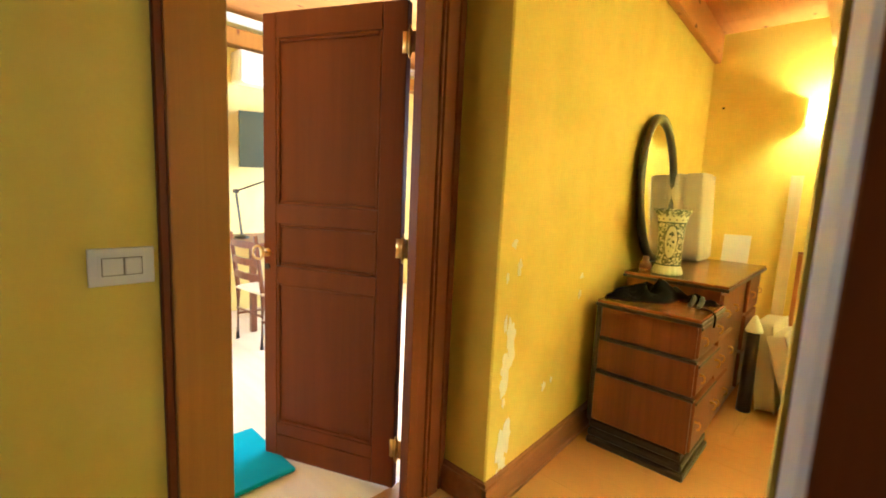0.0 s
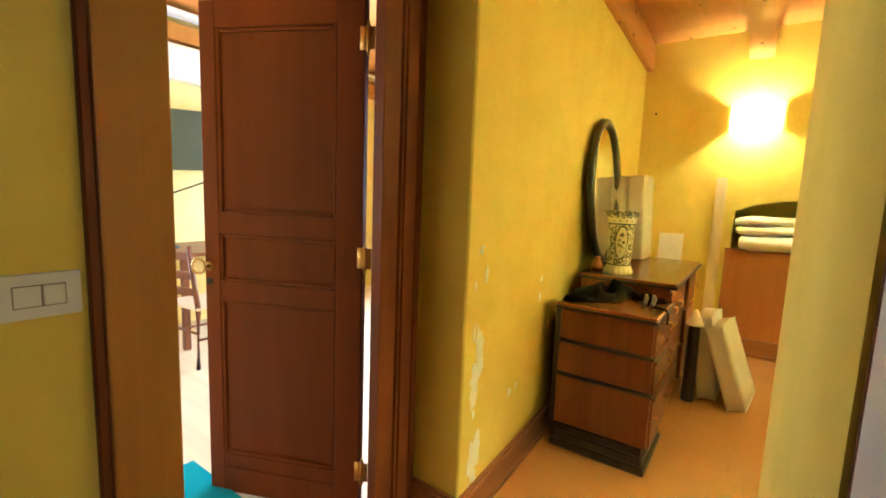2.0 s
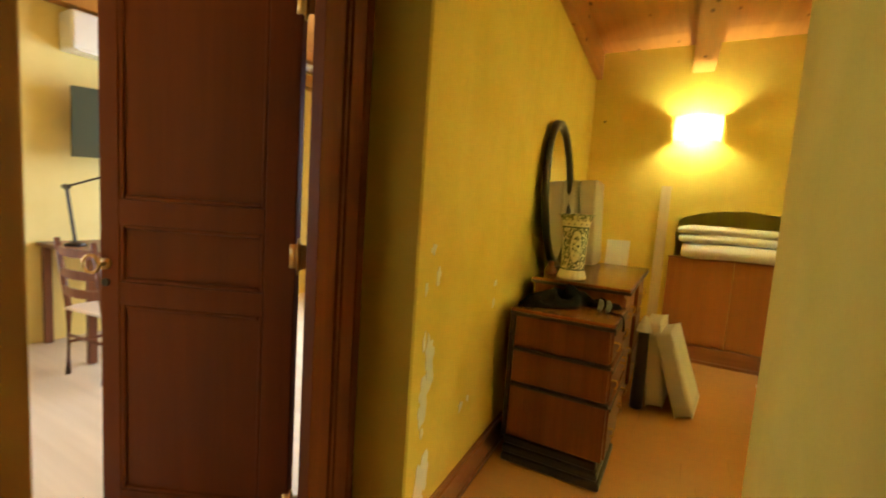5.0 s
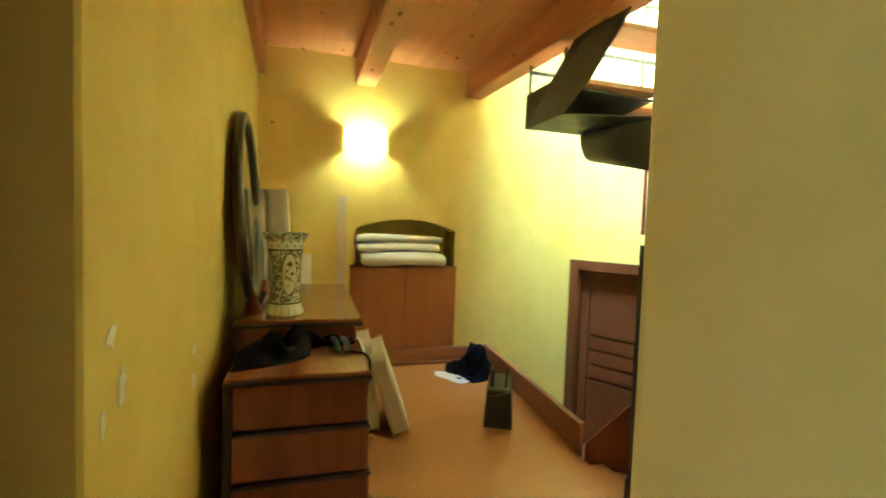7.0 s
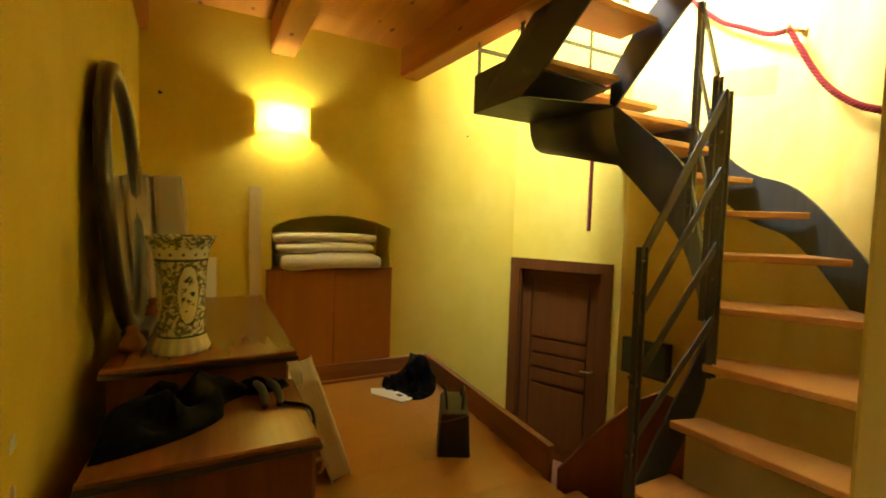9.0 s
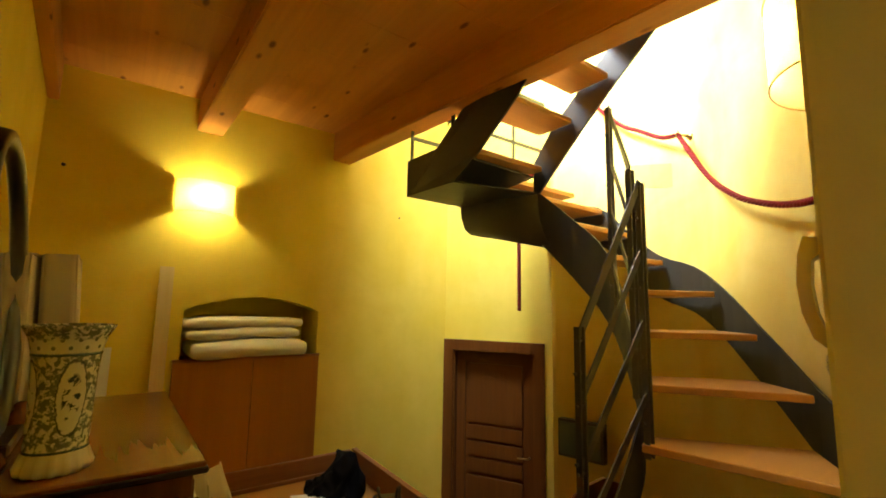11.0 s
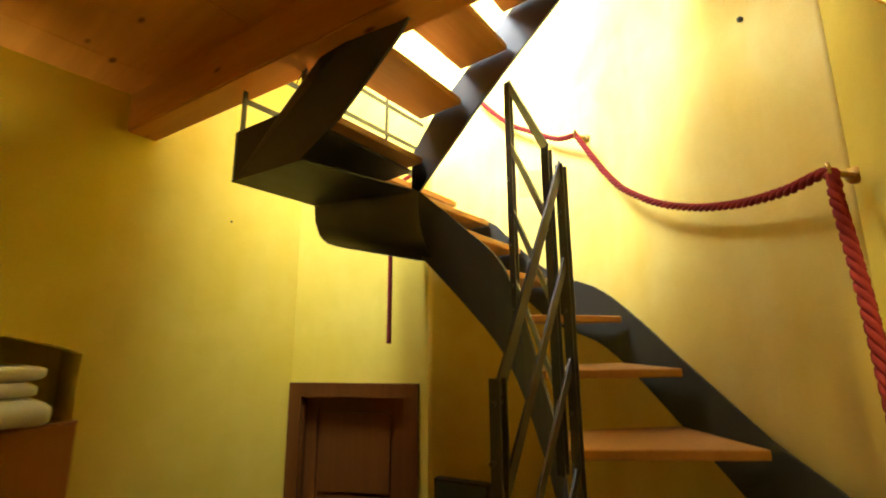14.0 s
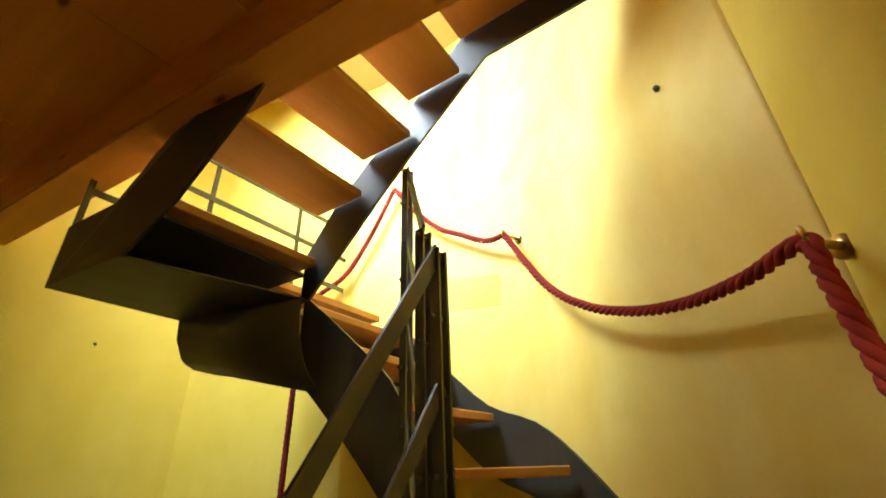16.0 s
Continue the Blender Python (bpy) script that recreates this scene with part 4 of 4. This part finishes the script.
at_world(part("support", box(-0.955, 3.66, 0.906, -0.87, 3.94, 0.94, 0.006), DARKWOOD, mi, "carved wooden foot"))

for y in (3.52, 4.08):
    w = lathe([(0.012, 0.0), (0.036, 0.004), (0.040, 0.02), (0.030, 0.045), (0.018, 0.06), (0.022, 0.075), (0.010, 0.085)], 16, None, 8, [0.06] * 7, centre=(-0.90, y, HIGHTOP + 0.001))
    at_world(part("scroll_foot", w, TOPWOOD, mi, "turned brown wooden foot", True))

# vase
va = thing("vase", (-0.757, 3.47, 0.9065), "white faience vase with blue-green painted flowers", "vase")
prof = [(r * 1.10, z * 1.06) for r, z in ((0.068, 0.0), (0.073, 0.004), (0.074, 0.014), (0.069, 0.032), (0.064, 0.052), (0.063, 0.065), (0.064, 0.16), (0.066, 0.24), (0.070, 0.29), (0.079, 0.33), (0.090, 0.352), (0.094, 0.36), (0.090, 0.362), (0.062, 0.32), (0.050, 0.2), (0.045, 0.03))]
flu = [0.05, 0.05, 0.06, 0.04, 0.01, 0.0, 0, 0, 0, 0.01, 0.02, 0.02, 0.02, 0, 0, 0]
part("body", lathe(prof, 64, None, 16, flu), FAIENCE, va, "", True)
for z, r in ((0.058, 0.0712), (0.306, 0.0785)):
    part("painted_band", lathe([(r - 0.003, z - 0.004), (r, z - 0.003), (r, z + 0.003), (r - 0.003, z + 0.004)], 48), plain("band_blue", (0.05, 0.09, 0.12), 0.2), va, "", True)

# cloth and tools on the low top
def crumpled(name, ring, z0, h, mat, label, category, seed, smooth=True, rumple=0.0):
    """A crumpled cloth lying over a plan outline."""
    rnd = random.Random(seed)
    own = bmesh.new()
    c = sum((Vector(p) for p in ring), Vector((0, 0))) / len(ring)
    outline = smooth_path([*ring, ring[0]], 5)[:-1]
    rows = []
    m = 9
    for j in range(m + 1):
        f = 1 - j / m
        row = []
        for i, p in enumerate(outline):
            q = c + (p - c) * f
            lift = h * (1 - f**3) * (0.7 + 0.9 * noise.noise((q.x * 13 + seed, q.y * 13, 0))) + 0.018 * noise.noise((q.x * 38, q.y * 38, seed))
            if rumple > 0.05:
                lift = h * (1 - f**2.2) * (0.75 + 1.7 * noise.noise((q.x * 7 + seed, q.y * 7, 0.4))) + 0.03 * noise.noise((q.x * 24, q.y * 24, seed))
            ox = rumple * noise.noise((q.x * 16, q.y * 16, seed + lift * 14)) if j else 0.0
            oy = rumple * noise.noise((q.x * 16 + 7, q.y * 16, seed + lift * 14)) if j else 0.0
            row.append(own.verts.new((q.x + ox, q.y + oy, z0 + max(0.002, lift) if j else z0)))
        rows.append(row)
    k = len(outline)
    for r, s in zip(rows, rows[1:]):
        for i in range(k):
            own.faces.new((r[i], r[(i + 1) % k], s[(i + 1) % k], s[i]))
    own.faces.new(rows[0][::-1])
    bmesh.ops.remove_doubles(own, verts=own.verts, dist=0.0005)
    return single(name, own, mat, label, category, smooth=smooth)


crumpled("black_cloth", [(-0.905, 2.95), (-0.91, 3.30), (-0.75, 3.325), (-0.60, 3.325), (-0.56, 3.27), (-0.63, 3.20), (-0.64, 3.10), (-0.72, 3.02), (-0.83, 2.97)], LOWTOP + 0.001, 0.085, BLACKCLOTH, "crumpled black cloth on the dressing table step", "cloth", 3, True, 0.03)
crumpled("black_cloth", [(-0.62, 3.26), (-0.60, 3.325), (-0.47, 3.33), (-0.44, 3.28), (-0.52, 3.24)], LOWTOP + 0.001, 0.045, BLACKCLOTH, "crumpled black cloth beside grey gloves", "cloth", 9)
for x in (-0.545, -0.505):
    w = tube(smooth_path([(x, 3.25, LOWTOP + 0.036), (x + 0.012, 3.20, LOWTOP + 0.034), (x + 0.018, 3.15, LOWTOP + 0.022), (x + 0.015, 3.115, LOWTOP + 0.010)], 5), [0.009 + 0.004 * math.sin(math.pi * i / 15) for i in range(16)], 8)
    single("glove", w, GLOVE, "dark grey work glove on the dressing table", "glove", smooth=True, group="work gloves on the dressing table")
w = tube(smooth_path([(-0.49, 3.15, LOWTOP + 0.005), (-0.455, 3.12, LOWTOP + 0.006), (-0.42, 3.09, LOWTOP + 0.005), (-0.403, 3.07, LOWTOP - 0.014), (-0.400, 3.05, LOWTOP - 0.06)], 5), 0.005, 6)
single("strap", w, BLACKCLOTH, "thin black strap hanging over the table edge", "strap", smooth=True)

# seat cushions
def cushion(name, size, m, label):
    w, d, h = size
    own = bmesh.new()
    bmesh.ops.create_cube(own, size=1)
    for v in own.verts:
        v.co = Vector((v.co.x * w, v.co.y * d, (v.co.z + 0.5) * h))
    bmesh.ops.subdivide_edges(own, edges=own.edges[:], cuts=5, use_grid_fill=True)
    for v in own.verts:
        fx, fz = 2 * v.co.x / w, 2 * v.co.z / h - 1
        puff = (1 - fx**4) * (1 - fz**4)
        v.co.y *= 1 + 0.16 * puff
        v.co.x *= 1 - 0.05 * fz**6
        v.co.z -= (0.03 * h * fx**6) * fz
    ob = new(name)
    ob.matrix_world = m
    tagged(ob, label, "cushion", "loose seat cushions")
    part("cover", own, FOAM, ob, "", True)
    for s in (1, -1):
        pts = [(x * w / 2 * 0.985, s * d / 2, z * h) for x, z in ((-1, 0.02), (-1, 0.98), (1, 0.98), (1, 0.02), (-1, 0.02))]
        part("piping", tube(pts, 0.004, 6), FOAM, ob)
    return ob


cushion("seat_cushion", (0.44, 0.105, 0.63), pose(-0.955, 4.31, 0.908, -2, 0, 88), "beige seat cushion standing on the dressing table")
cushion("seat_cushion", (0.42, 0.105, 0.64), pose(-0.825, 4.38, 0.908, -3, 0, 91), "beige seat cushion upright beside the mirror")
cushion("seat_cushion", (0.46, 0.10, 0.56), pose(-0.045, 4.20, 0.012, -19, 0, 84), "beige seat cushion leaning on the floor")
cushion("seat_cushion", (0.46, 0.10, 0.58), pose(-0.235, 4.27, 0.012, -7, 0, 86), "beige seat cushion leaning on the dressing table")
single("white_paper", slab([(-0.86, 5.30, 0.002), (-0.65, 5.30, 0.002), (-0.65, 5.432, 1.06), (-0.86, 5.432, 1.055)], (0, 0.012, 0)), PAPER, "white card panel leaning behind the dressing table", "card")

w = lathe([(0.040, 0.0), (0.042, 0.01), (0.038, 0.30), (0.034, 0.52), (0.030, 0.53), (0.030, 0.5)], 20, centre=(-0.36, 4.02, 0.002))
single("rolled_mat", w, DARKWOOD, "dark brown rolled mat standing on the floor by the drawers", "mat", smooth=True)
w = lathe([(0.050, 0.0), (0.046, 0.02), (0.014, 0.10), (0.0, 0.11)], 16, centre=(-0.36, 4.02, 0.535))
single("paper_cone", w, PAPER, "white paper cone resting on the rolled mat", "paper", smooth=True)

# bag and clothes on the floor
bag = thing("leather_bag", (0.63, 4.06, 0), "dark brown leather handbag standing open on the floor", "bag", "", -26)
own = box(-0.095, -0.125, 0.003, 0.095, 0.125, 0.285, 0.026, None, 3)
for v in own.verts:
    f = v.co.z / 0.27
    v.co.x *= 1 - 0.14 * f * f
    v.co.y *= 1 + 0.04 * math.sin(7 * f)
    v.co.z += 0.02 * f * math.sin(18 * v.co.y)
part("body", own, LEATHER, bag, "", True)
part("base_rim", box(-0.097, -0.127, 0.002, 0.097, 0.127, 0.024, 0.008), LEATHER, bag)
part("zip", box(-0.003, -0.1275, 0.03, 0.003, -0.122, 0.20, 0.001), GLOVE, bag, "grey zip down the end")
part("side_strap", tube(smooth_path([(-0.085, -0.128, 0.215), (0.0, -0.135, 0.235), (0.080, -0.128, 0.26)], 5), 0.004, 8), plain("worn_tan_leather", (0.12, 0.065, 0.03), 0.5), bag, "worn tan end strap", True)
for x in (-0.045, 0.045):
    part("handle", tube(smooth_path([(x, -0.07, 0.25), (x * 1.1, -0.06, 0.335), (x * 1.3, 0.0, 0.375), (x * 1.1, 0.06, 0.335), (x, 0.07, 0.25)], 6), 0.008, 8), LEATHER, bag, "", True)
crumpled("dark_jacket", [(0.56, 5.06), (0.60, 5.25), (0.78, 5.33), (0.98, 5.28), (1.0, 5.05), (0.88, 4.86), (0.74, 4.80), (0.62, 4.88)], 0.002, 0.21, NAVY, "crumpled black jacket lying on the floor", "jacket", 12, True, 0.075)
own = slab([(0.47, 5.16, 0.001), (0.44, 5.06, 0.001), (0.60, 4.80, 0.001), (0.70, 4.84, 0.001), (0.62, 5.10, 0.001)], (0, 0, 0.006))
single("white_paper", own, PAPER, "white paper lying under the jacket", "paper")

# switch
sw = thing("light_switch", (-1.2, 0.873, 1.124), "white plastic light switch with two rockers", "switch")
at_world(part("plate", box(-1.2, 0.808, 1.080, -1.192, 0.938, 1.168, 0.003, None, 2), WHITE, sw))
at_world(part("frame", box(-1.1925, 0.826, 1.096, -1.1912, 0.920, 1.152, 0.001), WHITE, sw))
at_world(part("rocker_gap", box(-1.1916, 0.833, 1.103, -1.1908, 0.913, 1.146), plain("switch_shadow_gap", (0.20, 0.18, 0.14), 0.6), sw))
at_world(part("rocker", box(-1.1912, 0.835, 1.105, -1.1895, 0.8745, 1.144, 0.0006), WHITE, sw))
at_world(part("rocker", box(-1.1912, 0.878, 1.105, -1.1875, 0.911, 1.144, 0.002), WHITE, sw))

# intercom handset on the wall beside the stair
def on_south(x, out):
    """A plan point at x on the south wall, out from its face."""
    return (x - 0.124 * out, 2.0 + 0.1244 * x + 0.992 * out)


ic = thing("intercom", (*on_south(0.72, 0), 1.27), "beige wall intercom with a curved handset", "intercom")
w = bmesh.new()
prism([on_south(0.66, 0), on_south(0.78, 0), on_south(0.78, 0.064), on_south(0.66, 0.064)], 1.275, 1.555, w)
at_world(part("base", w, BEIGE, ic))
prof = [(0.040, 1.54), (0.075, 1.545), (0.088, 1.50), (0.094, 1.43), (0.088, 1.36), (0.070, 1.30), (0.042, 1.275), (0.036, 1.30), (0.046, 1.32), (0.060, 1.36), (0.066, 1.43), (0.062, 1.485), (0.046, 1.50)]
w = slab([(*on_south(0.675, o + 0.022), z) for o, z in prof], (0.055 * 0.992, 0.055 * 0.124, 0))
at_world(part("handset", w, BEIGE, ic, "curved beige handset"))
pts = []
for k in range(150):
    a, z = k * 0.75, 1.275 - 0.14 * k / 150
    q = on_south(0.72 + 0.012 * math.cos(a), 0.055 + 0.012 * math.sin(a) + 0.01 * math.sin(k / 25))
    pts.append((*q, z))
at_world(part("coiled_cord", tube(pts, 0.0032, 6), BEIGE, ic, "", True))

# bright room things
tv = thing("television", (-4.3, 2.7, 1.5), "dark flat television on a wall arm", "television", "", 0)
at_world(part("screen", slab([(-4.35, 2.42, 1.47), (-4.35, 2.42, 2.0), (-4.2, 3.2, 2.03), (-4.2, 3.2, 1.5)], (-0.05, 0.01, 0)), SCREEN, tv))
at_world(part("wall_arm", box(-4.55, 2.75, 1.7, -4.33, 2.8, 1.76), DARKWOOD, tv))
ac = thing("air_conditioner", (-4.5, 2.8, 2.26), "white wall air conditioner", "air conditioner")
at_world(part("casing", box(-4.55, 2.42, 2.27, -4.33, 3.25, 2.56, 0.03, None, 3), WHITE, ac, "", True))
at_world(part("louvre", box(-4.40, 2.46, 2.262, -4.335, 3.2, 2.275), WHITE, ac))
rug = single("rug", box(-2.2, 1.2, 0.0, -1.72, 1.60, 0.022, 0.008), TEAL, "teal woven rug on the pale floor", "rug")

# chair, desk lamp and box in the bright room
def chair(at, turn, label):
    ob = thing("wooden_chair", at, label, "chair", "", turn)
    for x in (-0.19, 0.19):
        part("rear_leg", tube([(x, 0.19, 0), (x, 0.18, 0.45), (x, 0.24, 0.92)], [0.016, 0.02, 0.016], 8), CHAIRWOOD, ob, "", True)
        part("front_leg", tube([(x, -0.19, 0), (x, -0.19, 0.45)], [0.015, 0.02], 8), CHAIRWOOD, ob, "", True)
        part("stretcher", tube([(x, -0.19, 0.2), (x, 0.19, 0.22)], 0.01, 8), CHAIRWOOD, ob, "", True)
    for y in (-0.19, 0.19):
        part("stretcher", tube([(-0.19, y, 0.27), (0.19, y, 0.27)], 0.01, 8), CHAIRWOOD, ob, "", True)
    part("seat", box(-0.21, -0.21, 0.44, 0.21, 0.20, 0.465, 0.01, None, 2), PALE_FLOOR, ob, "woven straw seat")
    for z in (0.58, 0.70, 0.84):
        pts = [(-0.19, 0.20 + (z - 0.45) * 0.1), (0, 0.235 + (z - 0.45) * 0.1), (0.19, 0.20 + (z - 0.45) * 0.1)]
        p = smooth_path(pts, 5)
        part("back_slat", ribbon([(q.x, q.y) for q in p], [z - 0.025] * len(p), [z + 0.03] * len(p), 0.014), CHAIRWOOD, ob)
    return ob


chair((-3.53, 2.33, 0), 186, "dark wooden ladder-back chair at a desk")
desk = thing("desk", (-4.1, 2.8, 0), "dark wooden desk against the wall", "desk")
at_world(part("desktop", box(-4.54, 2.25, 0.77, -3.75, 3.6, 0.80, 0.004), CHAIRWOOD, desk))
for x, y in ((-4.5, 2.3), (-3.8, 2.3), (-4.5, 3.55), (-3.8, 3.55)):
    at_world(part("leg", box(x - 0.025, y - 0.025, 0, x + 0.025, y + 0.025, 0.77, 0.003), CHAIRWOOD, desk))
dl = thing("desk_lamp", (-4.2, 2.37, 0.80), "black jointed desk lamp on the desk", "lamp")
at_world(part("base", lathe([(0.07, 0), (0.07, 0.015), (0.02, 0.03)], 20, centre=(-4.2, 2.37, 0.80)), DARKWOOD, dl, "", True))
for d in (-0.015, 0.015):
    at_world(part("arm", tube([(-4.2 + d, 2.37, 0.82), (-4.2 + d, 2.32, 1.24)], 0.006, 6), DARKWOOD, dl))
    at_world(part("arm", tube([(-4.2 + d, 2.32, 1.24), (-4.1 + d, 2.85, 1.46)], 0.006, 6), DARKWOOD, dl))
at_world(part("joint", tube([(-4.23, 2.32, 1.24), (-4.17, 2.32, 1.24)], 0.02, 10), DARKWOOD, dl))
at_world(part("shade", lathe([(0.03, 0.12), (0.05, 0.08), (0.085, 0.0), (0.082, 0.0), (0.046, 0.07)], 24, centre=(-4.1, 2.88, 1.34)), DARKWOOD, dl, "", True))

# marks on the walls
def spot(name, at, r, mat, label):
    b = bmesh.new()
    bmesh.ops.create_icosphere(b, subdivisions=2, radius=r)
    for v in b.verts:
        v.co *= 1 + 0.35 * noise.noise(v.co * 60 + Vector(at))
        v.co += Vector(at)
    return single(name, b, mat, label, "nail", smooth=True)


spot("nail_hole", (-1.0, 5.449, 2.205), 0.013, DARKWOOD, "dark plugged hole in the yellow end wall")
spot("nail_hole", (1.464, 5.449, 2.196), 0.008, DARKWOOD, "small dark nail hole in the end wall")
spot("nail_hole", (1.790, 2.384, 2.58), 0.012, SCREEN, "chipped hole in the curved stair wall")


def patch(s, z, w, h, seed):
    """A flake of bare plaster on the wall behind the dressing table, s along it."""
    rnd = random.Random(seed)
    own = bmesh.new()
    n = 22
    ring = []
    for k in range(n):
        a = 2 * math.pi * k / n
        r = 1 + 0.7 * noise.noise((math.cos(a) * 1.3 + seed, math.sin(a) * 1.3, seed * 2.0)) + rnd.uniform(-0.12, 0.12)
        y = s + w * r * math.cos(a)
        ring.append((chest_x(y) + 0.0012, y, z + h * r * math.sin(a)))
    slab(ring, (-0.004, 0, 0), own)
    return single("plaster_patch", own, BARE, "patch of bare white plaster on yellow paint", "patch", group="flaked plaster patches", kind="structure")


for k, (s, z, w_, h_) in enumerate((
    (2.15, 1.135, 0.012, 0.018), (2.20, 1.03, 0.012, 0.03), (2.165, 0.74, 0.022, 0.06), (2.18, 0.66, 0.018, 0.05), (2.14, 0.60, 0.025, 0.05), (2.135, 0.53, 0.02, 0.04),
    (2.14, 0.45, 0.008, 0.02), (2.165, 0.26, 0.035, 0.085), (2.17, 0.13, 0.015, 0.045), (2.12, 0.10, 0.01, 0.03), (2.50, 0.41, 0.012, 0.02), (2.58, 0.42, 0.008, 0.014), (2.85, 0.92, 0.012, 0.014), (2.84, 0.82, 0.012, 0.018), (2.11, 1.0, 0.006, 0.02), (2.12, 0.80, 0.008, 0.03),
)):
    patch(s, z, w_ * 1.5, h_ * 1.15, k + 1)
# access plate on the curved wall
run = [p for p in smooth_path([(p.x, p.y) for p in CURVE], 4) if 3.36 <= p.y <= 3.73]
own = ribbon([(p.x - 0.002, p.y) for p in run], [2.256 + 0.066 * (p.y - 3.36) / 0.37 for p in run], [2.43 + 0.085 * (p.y - 3.36) / 0.37 for p in run], 0.004)
single("access_plate", own, STAIRWALL, "cream painted access plate on the stair wall", "plate")

# floor planks, laid along the passage's width
rnd = random.Random(11)
floor_ob = bpy.data.objects["floor"]
base = box(0, 0, 0, 1.20, 0.1924, 0.011, 0.0006)
plank_data = mesh("plank", base, LAMINATE)


def plank_run(y, x0, x1, row):
    x = x0 - rnd.uniform(0.0, 1.1)
    while x < x1:
        a, b = max(x, x0), min(x + 1.2, x1)
        if b - a > 0.04:
            ob = new("plank", plank_data)
            ob.matrix_world = Matrix.Translation((a, y, -0.0115)) @ Matrix.Diagonal(((b - a - 0.0008) / 1.2, 1, 1, 1))
            ob.parent = floor_ob
        x += 1.2


row = 0
y = -1.6
while y < 5.4:
    hi = y + 0.1928
    x1 = 0.14 if hi < 2.0 else (0.93 + 0.065 * (y - 3.4) if y > 3.3 else (1.15 if y < 3.05 else 1.02))
    x0 = -1.34 if y < 2.04 else chest_x(y)
    plank_run(y, x0, x1, row)
    row += 1
    y = hi
# dark meter box on the stair wall
mb = thing("meter_box", (2.5, 4.19, 0.15), "black flat meter box on the stair wall", "box")
at_world(part("casing", slab([(2.50, 3.99, 0.16), (2.47, 4.40, 0.14), (2.47, 4.40, 0.44), (2.50, 3.99, 0.46)], (0.06, 0.004, 0)), DARKWOOD, mb))
at_world(part("cover", slab([(2.492, 4.01, 0.18), (2.464, 4.38, 0.16), (2.464, 4.38, 0.42), (2.492, 4.01, 0.44)], (0.008, 0.001, 0)), SCREEN, mb))
